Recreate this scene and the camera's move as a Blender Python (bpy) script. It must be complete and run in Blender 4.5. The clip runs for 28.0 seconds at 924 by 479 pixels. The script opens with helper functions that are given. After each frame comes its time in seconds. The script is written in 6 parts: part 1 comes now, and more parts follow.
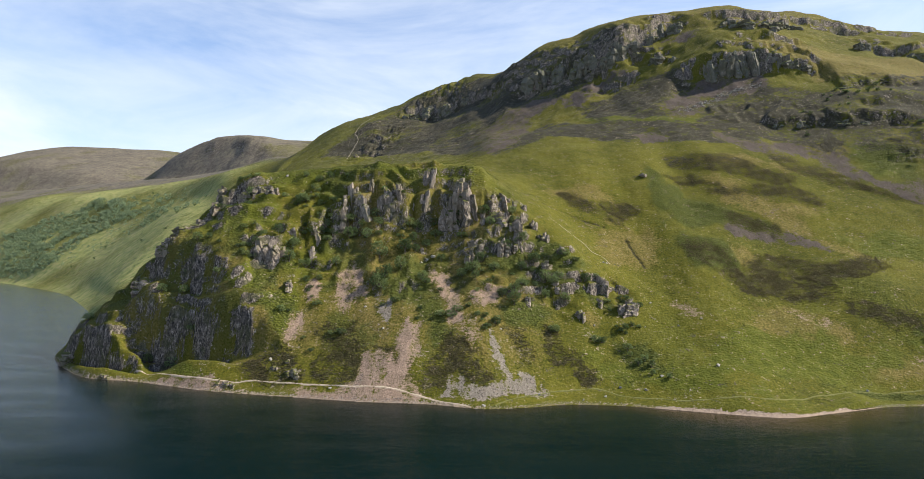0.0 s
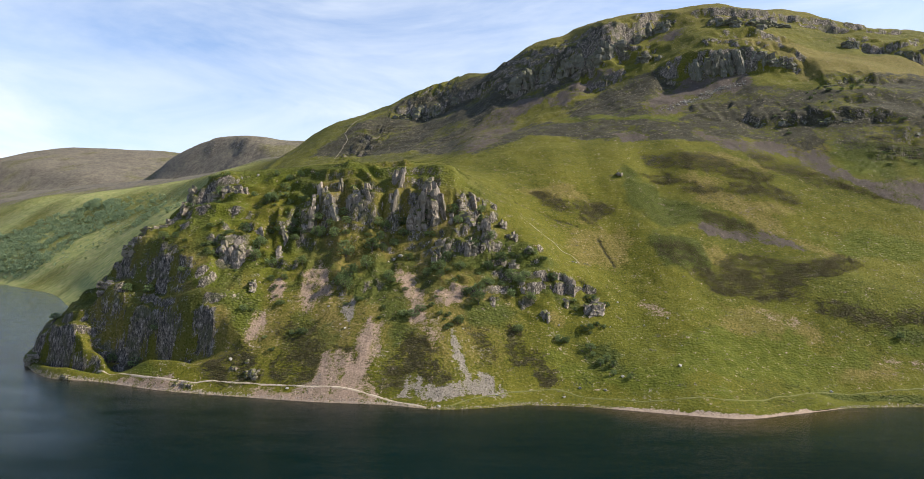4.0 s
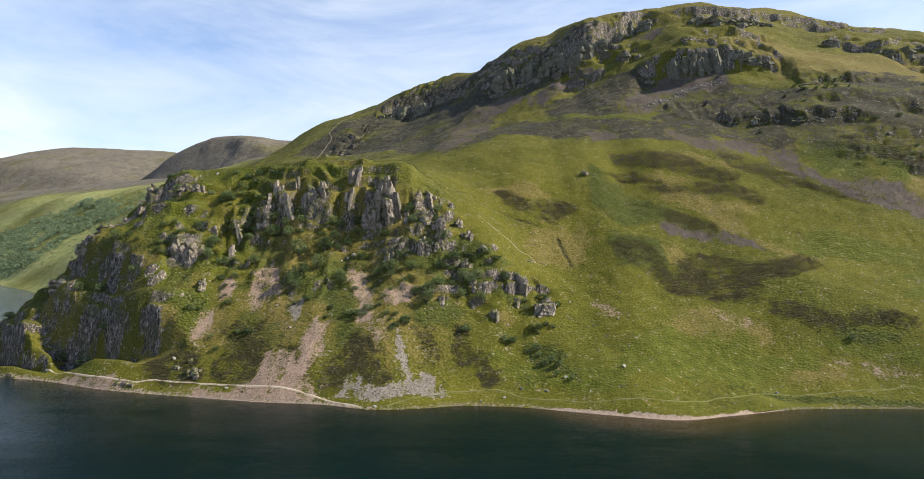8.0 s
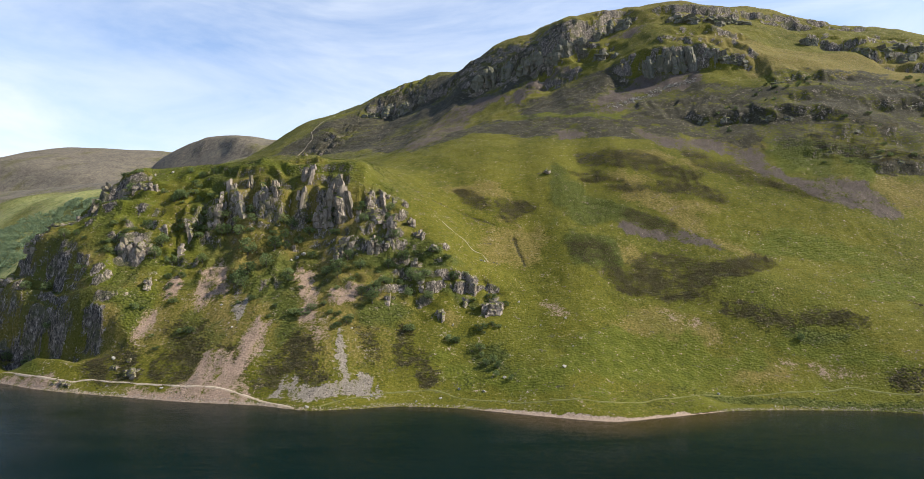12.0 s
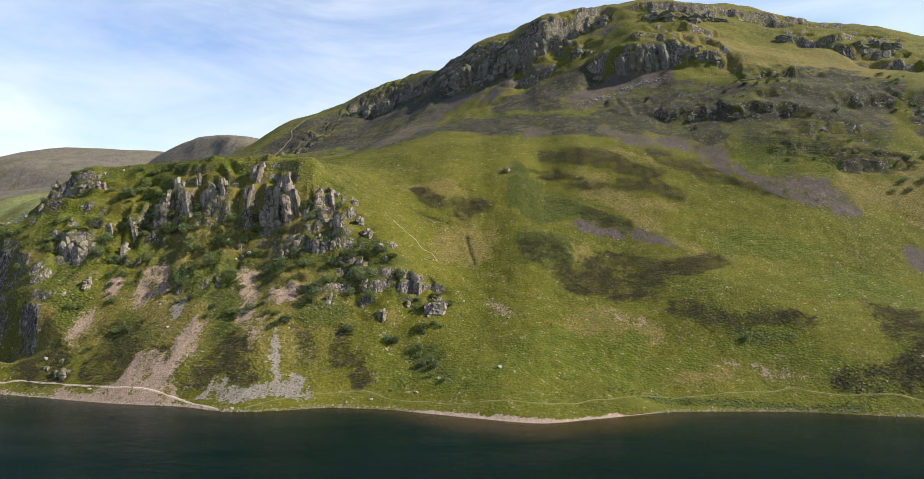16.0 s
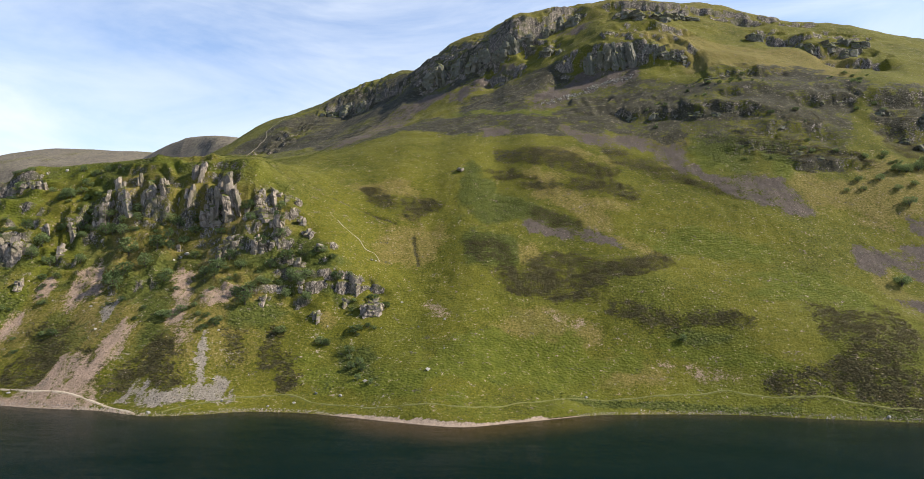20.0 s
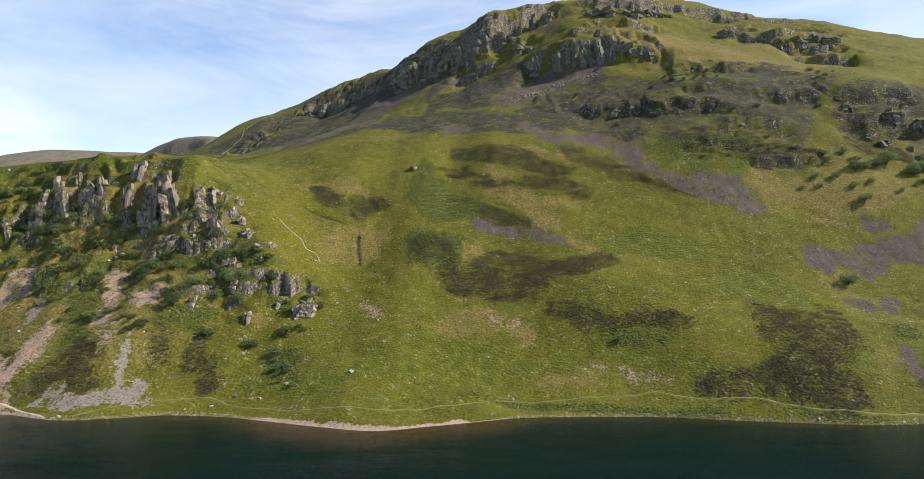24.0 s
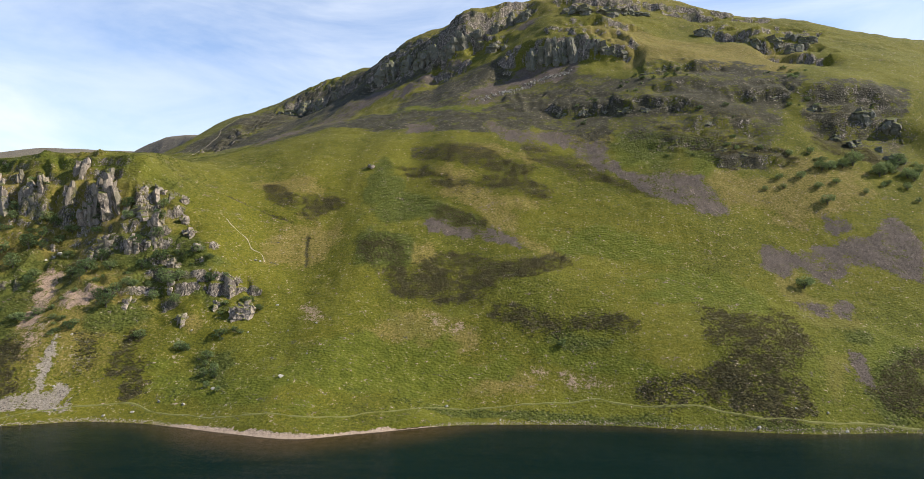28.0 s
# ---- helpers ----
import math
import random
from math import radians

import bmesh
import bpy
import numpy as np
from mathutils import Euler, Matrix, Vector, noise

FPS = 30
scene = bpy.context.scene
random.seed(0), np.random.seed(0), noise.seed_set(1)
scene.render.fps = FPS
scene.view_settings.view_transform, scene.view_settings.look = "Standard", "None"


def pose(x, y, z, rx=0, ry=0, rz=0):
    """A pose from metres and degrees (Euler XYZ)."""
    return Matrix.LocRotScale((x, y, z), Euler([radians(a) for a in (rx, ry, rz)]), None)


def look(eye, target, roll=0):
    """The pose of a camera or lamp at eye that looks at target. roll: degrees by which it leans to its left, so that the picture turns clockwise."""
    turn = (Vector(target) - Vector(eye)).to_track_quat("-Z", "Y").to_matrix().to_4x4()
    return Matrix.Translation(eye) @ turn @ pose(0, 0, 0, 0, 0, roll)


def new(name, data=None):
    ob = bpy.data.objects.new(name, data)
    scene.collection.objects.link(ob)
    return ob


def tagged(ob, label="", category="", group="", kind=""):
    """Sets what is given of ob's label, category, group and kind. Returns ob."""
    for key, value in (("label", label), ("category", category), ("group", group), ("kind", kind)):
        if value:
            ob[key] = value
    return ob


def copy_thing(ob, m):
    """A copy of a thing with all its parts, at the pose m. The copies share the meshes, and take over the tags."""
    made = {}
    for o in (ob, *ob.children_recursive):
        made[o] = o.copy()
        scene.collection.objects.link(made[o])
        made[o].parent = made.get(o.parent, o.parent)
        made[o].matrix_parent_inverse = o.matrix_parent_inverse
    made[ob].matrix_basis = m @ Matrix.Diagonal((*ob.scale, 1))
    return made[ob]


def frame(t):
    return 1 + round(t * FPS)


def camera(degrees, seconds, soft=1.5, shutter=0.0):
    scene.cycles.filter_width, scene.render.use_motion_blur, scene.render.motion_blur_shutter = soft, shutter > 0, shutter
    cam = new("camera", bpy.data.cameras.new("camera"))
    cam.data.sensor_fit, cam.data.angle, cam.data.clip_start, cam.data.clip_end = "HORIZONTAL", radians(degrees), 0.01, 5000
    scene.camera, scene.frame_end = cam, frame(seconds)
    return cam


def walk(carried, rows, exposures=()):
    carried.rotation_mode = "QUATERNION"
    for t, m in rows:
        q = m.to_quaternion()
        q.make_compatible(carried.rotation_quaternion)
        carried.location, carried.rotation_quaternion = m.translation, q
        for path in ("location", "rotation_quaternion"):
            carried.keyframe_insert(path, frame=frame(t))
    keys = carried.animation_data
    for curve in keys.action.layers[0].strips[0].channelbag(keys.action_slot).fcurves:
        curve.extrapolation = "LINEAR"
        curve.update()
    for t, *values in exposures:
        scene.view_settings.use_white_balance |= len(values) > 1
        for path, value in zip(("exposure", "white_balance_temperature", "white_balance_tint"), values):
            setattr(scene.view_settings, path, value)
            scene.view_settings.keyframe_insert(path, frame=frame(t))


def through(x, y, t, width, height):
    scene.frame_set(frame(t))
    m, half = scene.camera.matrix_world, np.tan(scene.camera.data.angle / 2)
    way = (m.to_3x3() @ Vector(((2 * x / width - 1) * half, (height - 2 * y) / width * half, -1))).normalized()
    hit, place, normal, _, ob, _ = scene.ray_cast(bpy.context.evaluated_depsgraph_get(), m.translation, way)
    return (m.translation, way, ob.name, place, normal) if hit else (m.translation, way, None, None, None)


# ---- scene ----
cam = camera(73.9, 28.0, soft=0.7)
METRES, EYE, TILT, LEAN, TURN = 225.0, 76.4, 0.8, -0.6, 0.0
ROWS = [
    (0.0, 0.0, 0.0, 0.0, 0.0, 0.0, -0.0),
    (0.5, 0.0089, 0.0009, -0.0004, 0.04, -0.01, -0.0),
    (1.0, 0.0188, 0.0016, -0.0012, 0.09, 0.04, 0.01),
    (1.5, 0.0307, 0.0031, -0.0015, 0.15, 0.02, -0.01),
    (2.0, 0.0436, 0.0046, -0.0017, 0.22, 0.04, 0.0),
    (2.5, 0.0579, 0.0067, -0.0017, 0.28, 0.04, 0.03),
    (3.0, 0.0718, 0.0082, -0.0025, 0.37, 0.07, 0.03),
    (3.5, 0.0879, 0.0105, -0.0028, 0.38, 0.04, 0.05),
    (5.5, 0.1557, 0.0189, -0.0039, 0.61, 0.02, 0.01),
    (6.0, 0.1736, 0.0206, -0.0048, 0.66, 0.03, 0.01),
    (6.5, 0.1919, 0.0226, -0.0049, 0.73, 0.01, -0.01),
    (7.0, 0.2092, 0.0242, -0.0051, 0.76, 0.02, -0.02),
    (7.5, 0.2277, 0.0257, -0.0054, 0.8, 0.04, -0.04),
    (8.0, 0.246, 0.0273, -0.0066, 0.81, 0.06, -0.03),
    (8.5, 0.2639, 0.0288, -0.0073, 0.84, 0.07, -0.02),
    (9.0, 0.2811, 0.0309, -0.0079, 0.86, 0.07, -0.03),
    (9.5, 0.2994, 0.033, -0.0078, 0.85, 0.06, -0.03),
    (10.0, 0.3172, 0.0354, -0.0084, 0.92, 0.05, -0.03),
    (10.5, 0.3356, 0.0376, -0.0085, 0.95, 0.04, -0.03),
    (11.0, 0.3534, 0.0403, -0.0091, 0.98, 0.06, -0.06),
    (11.5, 0.3707, 0.0432, -0.0096, 1.0, 0.07, -0.07),
    (12.0, 0.3879, 0.0461, -0.0096, 1.0, 0.07, -0.07),
    (12.5, 0.4063, 0.0495, -0.01, 1.03, 0.05, -0.06),
    (14.5, 0.4784, 0.0641, -0.0119, 1.11, 0.06, -0.09),
    (15.0, 0.4983, 0.0675, -0.0122, 1.12, 0.04, -0.05),
    (15.5, 0.5171, 0.0705, -0.0123, 1.12, 0.04, -0.04),
    (16.0, 0.5364, 0.0736, -0.013, 1.15, 0.05, -0.01),
    (16.5, 0.5552, 0.0768, -0.0135, 1.11, 0.05, -0.01),
    (17.0, 0.574, 0.0796, -0.0134, 1.06, 0.06, 0.04),
    (17.5, 0.5932, 0.0827, -0.0137, 1.02, 0.07, 0.06),
    (18.0, 0.6116, 0.0857, -0.014, 0.97, 0.07, 0.06),
    (18.5, 0.6306, 0.0887, -0.0137, 0.96, 0.09, 0.06),
    (19.0, 0.6508, 0.0922, -0.0134, 0.99, 0.08, 0.06),
    (19.5, 0.6693, 0.0959, -0.014, 1.01, 0.1, 0.07),
    (20.0, 0.6884, 0.0995, -0.0142, 0.96, 0.12, 0.08),
    (20.5, 0.7088, 0.1036, -0.0145, 0.96, 0.13, 0.09),
    (21.0, 0.7283, 0.1077, -0.0149, 0.96, 0.12, 0.09),
    (21.5, 0.7488, 0.1117, -0.0153, 0.98, 0.13, 0.12),
    (23.5, 0.829, 0.1281, -0.0167, 0.97, 0.13, 0.29),
    (24.0, 0.8498, 0.1327, -0.0172, 1.06, 0.12, 0.28),
    (24.5, 0.8679, 0.1375, -0.0174, 1.08, 0.15, 0.18),
    (25.0, 0.8873, 0.1435, -0.0174, 1.1, 0.1, 0.21),
    (25.5, 0.9051, 0.1496, -0.0175, 1.14, 0.11, 0.13),
    (26.0, 0.9248, 0.157, -0.0172, 1.27, 0.1, 0.11),
    (26.5, 0.9438, 0.1643, -0.0176, 1.36, 0.12, 0.08),
    (27.0, 0.9616, 0.1711, -0.0172, 1.4, 0.13, 0.07),
    (27.5, 0.9749, 0.1759, -0.0166, 1.31, 0.14, 0.04),
    (28.0, 0.9809, 0.1782, -0.0163, 0.93, 0.14, 0.05),
]
walk(cam, [(t, pose(0, 0, EYE, TILT, LEAN, TURN) @ pose(METRES * x, METRES * y, METRES * z, 90 + pitch, roll, yaw)) for t, x, y, z, yaw, pitch, roll in ROWS], exposures=[(0.0, 0.58)])

# ---- sky, sun ----
SUN_FROM = Vector((0.75, 0.0, 0.62)).normalized()
world = bpy.data.worlds.new("sky")
scene.world = world
world.use_nodes = True
wn, wl = world.node_tree.nodes, world.node_tree.links
wn.clear()
w_out, w_bg = wn.new("ShaderNodeOutputWorld"), wn.new("ShaderNodeBackground")
w_sky = wn.new("ShaderNodeTexSky")
w_sky.sky_type, w_sky.sun_disc = "NISHITA", False
w_sky.sun_elevation = math.asin(SUN_FROM.z)
w_sky.sun_rotation = math.atan2(SUN_FROM.x, SUN_FROM.y)
w_sky.air_density, w_sky.dust_density, w_sky.ozone_density = 1.0, 0.55, 1.8
w_co, w_map = wn.new("ShaderNodeTexCoord"), wn.new("ShaderNodeMapping")
w_map.inputs["Scale"].default_value = (1.5, 1.5, 5.5)
w_map.inputs["Rotation"].default_value = (0.16, 0.10, 0.5)
w_n = wn.new("ShaderNodeTexNoise")
w_n.inputs["Scale"].default_value, w_n.inputs["Detail"].default_value = 1.5, 9.0
w_n.inputs["Roughness"].default_value, w_n.inputs["Distortion"].default_value = 0.58, 0.7
w_r = wn.new("ShaderNodeValToRGB")
w_r.color_ramp.elements[0].position, w_r.color_ramp.elements[0].color = 0.34, (0.10, 0.10, 0.10, 1)
w_r.color_ramp.elements[1].position, w_r.color_ramp.elements[1].color = 0.74, (0.72, 0.72, 0.72, 1)
w_mix = wn.new("ShaderNodeMix")
w_mix.data_type = "RGBA"
w_mix.inputs["B"].default_value = (9.0, 9.6, 10.3, 1)
wl.new(w_co.outputs["Generated"], w_map.inputs["Vector"])
wl.new(w_map.outputs["Vector"], w_n.inputs["Vector"])
wl.new(w_n.outputs["Fac"], w_r.inputs["Fac"])
w_sep, w_low, w_thin = wn.new("ShaderNodeSeparateXYZ"), wn.new("ShaderNodeMapRange"), wn.new("ShaderNodeMath")
w_low.inputs["From Min"].default_value, w_low.inputs["From Max"].default_value = 0.36, 0.62
w_low.inputs["To Min"].default_value, w_low.inputs["To Max"].default_value = 1.0, 0.05
w_thin.operation = "MULTIPLY"
wl.new(w_co.outputs["Generated"], w_sep.inputs["Vector"])
wl.new(w_sep.outputs["Z"], w_low.inputs["Value"])
wl.new(w_r.outputs["Color"], w_thin.inputs[0])
wl.new(w_low.outputs["Result"], w_thin.inputs[1])
w_haze, w_most = wn.new("ShaderNodeMapRange"), wn.new("ShaderNodeMath")
w_haze.inputs["From Min"].default_value, w_haze.inputs["From Max"].default_value = 0.02, 0.34
w_haze.inputs["To Min"].default_value, w_haze.inputs["To Max"].default_value = 0.62, 0.0
w_most.operation, w_most.use_clamp = "ADD", True
wl.new(w_sep.outputs["Z"], w_haze.inputs["Value"])
wl.new(w_thin.outputs["Value"], w_most.inputs[0])
wl.new(w_haze.outputs["Result"], w_most.inputs[1])
wl.new(w_most.outputs["Value"], w_mix.inputs["Factor"])
w_deep = wn.new("ShaderNodeMix")
w_deep.data_type, w_deep.blend_type = "RGBA", "MULTIPLY"
w_deep.inputs["Factor"].default_value = 1.0
w_deep.inputs["B"].default_value = (1.14, 1.40, 1.75, 1)
wl.new(w_sky.outputs["Color"], w_deep.inputs["A"])
wl.new(w_deep.outputs["Result"], w_mix.inputs["A"])
wl.new(w_mix.outputs["Result"], w_bg.inputs["Color"])
wl.new(w_bg.outputs["Background"], w_out.inputs["Surface"])
w_bg.inputs["Strength"].default_value = 0.078
sun = new("sun", bpy.data.lights.new("sun", "SUN"))
sun.data.energy, sun.data.angle, sun.data.color = 5.0, radians(0.55), (1.0, 0.93, 0.80)
sun.matrix_world = look(SUN_FROM * 900, (0, 0, 0))

# ---- materials ----
def material(name, rough=0.9):
    m = bpy.data.materials.new(name)
    m.use_nodes = True
    b = m.node_tree.nodes["Principled BSDF"]
    b.inputs["Roughness"].default_value = rough
    b.inputs["Specular IOR Level"].default_value = 0.25
    return m, m.node_tree.nodes, m.node_tree.links, b


def noise_tex(n, l, vector, scale, detail=4.0, rough=0.55):
    t = n.new("ShaderNodeTexNoise")
    t.inputs["Scale"].default_value, t.inputs["Detail"].default_value, t.inputs["Roughness"].default_value = scale, detail, rough
    l.new(vector, t.inputs["Vector"])
    return t.outputs["Fac"]


def cells(n, l, vector, scale, feature="F1", out="Distance"):
    t = n.new("ShaderNodeTexVoronoi")
    t.feature = feature
    t.inputs["Scale"].default_value = scale
    l.new(vector, t.inputs["Vector"])
    return t.outputs[out]


def ramp(n, l, fac, *stops):
    r = n.new("ShaderNodeValToRGB").color_ramp
    node = n[-1]
    while len(r.elements) < len(stops):
        r.elements.new(0.5)
    for e, (at, c) in zip(r.elements, stops):
        e.position, e.color = at, (*c, 1)
    l.new(fac, node.inputs["Fac"])
    return node.outputs["Color"]


def mix(n, l, fac, a, b, how="MIX"):
    m = n.new("ShaderNodeMix")
    m.data_type, m.blend_type = "RGBA", how
    for sock, v in ((m.inputs["Factor"], fac), (m.inputs["A"], a), (m.inputs["B"], b)):
        if isinstance(v, (int, float)):
            sock.default_value = v
        elif isinstance(v, tuple):
            sock.default_value = (*v, 1)
        else:
            l.new(v, sock)
    return m.outputs["Result"]


def sums(n, l, how, a, b, clamp=False):
    m = n.new("ShaderNodeMath")
    m.operation, m.use_clamp = how, clamp
    for sock, v in zip(m.inputs, (a, b)):
        if isinstance(v, (int, float)):
            sock.default_value = v
        else:
            l.new(v, sock)
    return m.outputs["Value"]


def relief(n, l, b, height, strength, distance):
    t = n.new("ShaderNodeBump")
    t.inputs["Strength"].default_value, t.inputs["Distance"].default_value = strength, distance
    l.new(height, t.inputs["Height"])
    l.new(t.outputs["Normal"], b.inputs["Normal"])


def stretched(n, l, vector, scale):
    m = n.new("ShaderNodeMapping")
    m.inputs["Scale"].default_value = scale
    l.new(vector, m.inputs["Vector"])
    return m.outputs["Vector"]


def rock_colour(n, l, v):
    big = noise_tex(n, l, v, 0.12, 5)
    face = noise_tex(n, l, stretched(n, l, v, (1.0, 1.0, 0.6)), 0.55, 6, 0.65)
    fine = noise_tex(n, l, v, 1.6, 4, 0.6)
    joints = noise_tex(n, l, stretched(n, l, v, (1.0, 1.0, 0.22)), 0.45, 3, 0.55)
    tone = sums(n, l, "ADD", sums(n, l, "MULTIPLY", face, 0.75), sums(n, l, "MULTIPLY", fine, 0.25))
    c = ramp(n, l, tone, (0.36, (0.050, 0.041, 0.033)), (0.44, (0.135, 0.112, 0.090)), (0.52, (0.240, 0.199, 0.158)), (0.62, (0.450, 0.375, 0.300)))
    thin = noise_tex(n, l, stretched(n, l, v, (1.0, 1.0, 0.3)), 1.15, 3, 0.6)
    c = mix(n, l, ramp(n, l, thin, (0.44, (0, 0, 0)), (0.485, (0.7, 0.7, 0.7)), (0.515, (0.7, 0.7, 0.7)), (0.56, (0, 0, 0))), c, (0.040, 0.034, 0.026))
    c = mix(n, l, ramp(n, l, joints, (0.455, (0, 0, 0)), (0.49, (0.85, 0.85, 0.85)), (0.51, (0.85, 0.85, 0.85)), (0.545, (0, 0, 0))), c, (0.028, 0.026, 0.022))
    moss = ramp(n, l, big, (0.50, (0, 0, 0)), (0.60, (0.7, 0.7, 0.7)))
    return mix(n, l, moss, c, ramp(n, l, fine, (0.35, (0.045, 0.048, 0.022)), (0.65, (0.12, 0.115, 0.052)))), sums(n, l, "ADD", sums(n, l, "MULTIPLY", fine, 0.6), sums(n, l, "MULTIPLY", face, 2.2))


def scree_colour(n, l, v, tone):
    stones = cells(n, l, v, 1.9, "F1", "Color")
    gaps = cells(n, l, v, 1.9, "DISTANCE_TO_EDGE")
    grey = ramp(n, l, sums(n, l, "ADD", sums(n, l, "MULTIPLY", noise_tex(n, l, v, 1.6, 4), 0.55), sums(n, l, "MULTIPLY", noise_tex(n, l, stretched(n, l, v, (1.6, 0.5, 0.5)), 0.22, 5, 0.7), 0.55)), (0.38, tuple(q * 0.55 for q in tone)), (0.55, tone), (0.74, tuple(q * 1.6 for q in tone)))
    shade = n.new("ShaderNodeSeparateColor")
    l.new(stones, shade.inputs["Color"])
    grey = mix(n, l, 0.3, grey, ramp(n, l, shade.outputs["Red"], (0.0, tuple(q * 0.5 for q in tone)), (1.0, tuple(q * 1.7 for q in tone))))
    return grey, gaps


def ground_material():
    m, n, l, b = material("hillside", 0.95)
    b.inputs["Specular IOR Level"].default_value = 0.12
    v = n.new("ShaderNodeTexCoord").outputs["Object"]
    covers = []
    for name in ("cover_a", "cover_b", "cover_c"):
        a = n.new("ShaderNodeAttribute")
        a.attribute_name = name
        s = n.new("ShaderNodeSeparateColor")
        l.new(a.outputs["Color"], s.inputs["Color"])
        covers += [s.outputs["Red"], s.outputs["Green"], s.outputs["Blue"], a.outputs["Alpha"]]
    heather, scree, pink, rock, bracken, straw, bright, beach, moor, hazy_pasture, pale_scree, heath = covers
    big, mid = noise_tex(n, l, v, 0.018, 5, 0.6), noise_tex(n, l, v, 0.20, 5, 0.68)
    fine, blades = noise_tex(n, l, v, 0.8, 5, 0.66), noise_tex(n, l, stretched(n, l, v, (1.5, 0.7, 0.7)), 3.2, 3, 0.6)
    mixed = sums(n, l, "ADD", sums(n, l, "MULTIPLY", big, 0.26), sums(n, l, "ADD", sums(n, l, "MULTIPLY", mid, 0.14), sums(n, l, "MULTIPLY", fine, 0.40)))
    mixed = sums(n, l, "ADD", mixed, sums(n, l, "MULTIPLY", blades, 0.20))
    grass = ramp(n, l, mixed, (0.37, (0.030, 0.032, 0.005)), (0.45, (0.070, 0.072, 0.008)), (0.525, (0.112, 0.104, 0.011)), (0.64, (0.178, 0.150, 0.028)))
    tracks = noise_tex(n, l, stretched(n, l, v, (0.05, 0.05, 0.40)), 0.9, 4, 0.62)
    grass = mix(n, l, ramp(n, l, tracks, (0.52, (0, 0, 0)), (0.66, (0.20, 0.20, 0.20))), grass, (0.070, 0.074, 0.020))
    # Dark specks in the colour: tufts, with the small shadows of rushes painted in.
    tufts_and_shade = noise_tex(n, l, stretched(n, l, v, (0.8, 1.0, 1.6)), 0.62, 3, 0.6)
    grass = mix(n, l, ramp(n, l, tufts_and_shade, (0.56, (0, 0, 0)), (0.66, (0.34, 0.34, 0.34))), grass, (0.046, 0.050, 0.013))
    edge = sums(n, l, "ADD", sums(n, l, "MULTIPLY", sums(n, l, "SUBTRACT", fine, 0.5), 1.5), sums(n, l, "MULTIPLY", sums(n, l, "SUBTRACT", mid, 0.5), 1.3))

    def cover(weight, low=0.32, high=0.62):
        return ramp(n, l, sums(n, l, "ADD", weight, edge), (low, (0, 0, 0)), (high, (1, 1, 1)))

    clumps = sums(n, l, "MULTIPLY", sums(n, l, "SUBTRACT", noise_tex(n, l, stretched(n, l, v, (0.6, 1.0, 1.0)), 0.11, 4, 0.7), 0.5), 1.9)
    tufts = sums(n, l, "MULTIPLY", sums(n, l, "SUBTRACT", noise_tex(n, l, stretched(n, l, v, (0.7, 1.0, 1.3)), 0.42, 4, 0.72), 0.5), 2.0)
    c = mix(n, l, cover(straw, 0.2, 0.9), grass, ramp(n, l, fine, (0.3, (0.098, 0.080, 0.018)), (0.7, (0.225, 0.166, 0.052))))
    c = mix(n, l, cover(bright, 0.2, 0.9), c, ramp(n, l, mid, (0.3, (0.058, 0.069, 0.008)), (0.7, (0.112, 0.116, 0.013))))
    c = mix(n, l, cover(bracken, 0.3, 1.1), c, ramp(n, l, fine, (0.3, (0.042, 0.051, 0.011)), (0.55, (0.077, 0.087, 0.017)), (0.75, (0.128, 0.127, 0.030))))
    sparse = sums(n, l, "ADD", sums(n, l, "MULTIPLY", heather, 0.72), sums(n, l, "ADD", tufts, sums(n, l, "MULTIPLY", clumps, 0.5)))
    c = mix(n, l, cover(sparse, 0.39, 0.53), c, ramp(n, l, fine, (0.3, (0.036, 0.032, 0.013)), (0.55, (0.066, 0.058, 0.023)), (0.75, (0.112, 0.098, 0.038))))
    moorland = sums(n, l, "ADD", sums(n, l, "MULTIPLY", heath, 0.86), sums(n, l, "ADD", sums(n, l, "MULTIPLY", tufts, 0.8), sums(n, l, "MULTIPLY", clumps, 0.7)))
    c = mix(n, l, cover(moorland, 0.36, 0.60), c, ramp(n, l, sums(n, l, "ADD", sums(n, l, "MULTIPLY", fine, 0.5), sums(n, l, "MULTIPLY", mid, 0.5)), (0.36, (0.022, 0.020, 0.013)), (0.5, (0.046, 0.041, 0.026)), (0.64, (0.088, 0.079, 0.049))))
    meadow = noise_tex(n, l, v, 0.09, 6, 0.75)
    # Valley pasture: light grass, its colour paled further to stand for haze.
    c = mix(n, l, cover(hazy_pasture, 0.25, 0.95), c, ramp(n, l, meadow, (0.36, (0.115, 0.140, 0.045)), (0.46, (0.230, 0.248, 0.074)), (0.54, (0.315, 0.305, 0.100)), (0.66, (0.42, 0.34, 0.16))))
    c = mix(n, l, cover(moor, 0.3, 0.75), c, ramp(n, l, sums(n, l, "ADD", sums(n, l, "MULTIPLY", meadow, 0.4), sums(n, l, "MULTIPLY", mixed, 0.6)), (0.40, (0.058, 0.049, 0.038)), (0.47, (0.112, 0.094, 0.072)), (0.53, (0.168, 0.142, 0.104)), (0.61, (0.235, 0.208, 0.115))))
    grey, gaps = scree_colour(n, l, v, (0.092, 0.072, 0.057))
    pale, _ = scree_colour(n, l, v, (0.222, 0.188, 0.147))
    grey = mix(n, l, pale_scree, grey, pale)
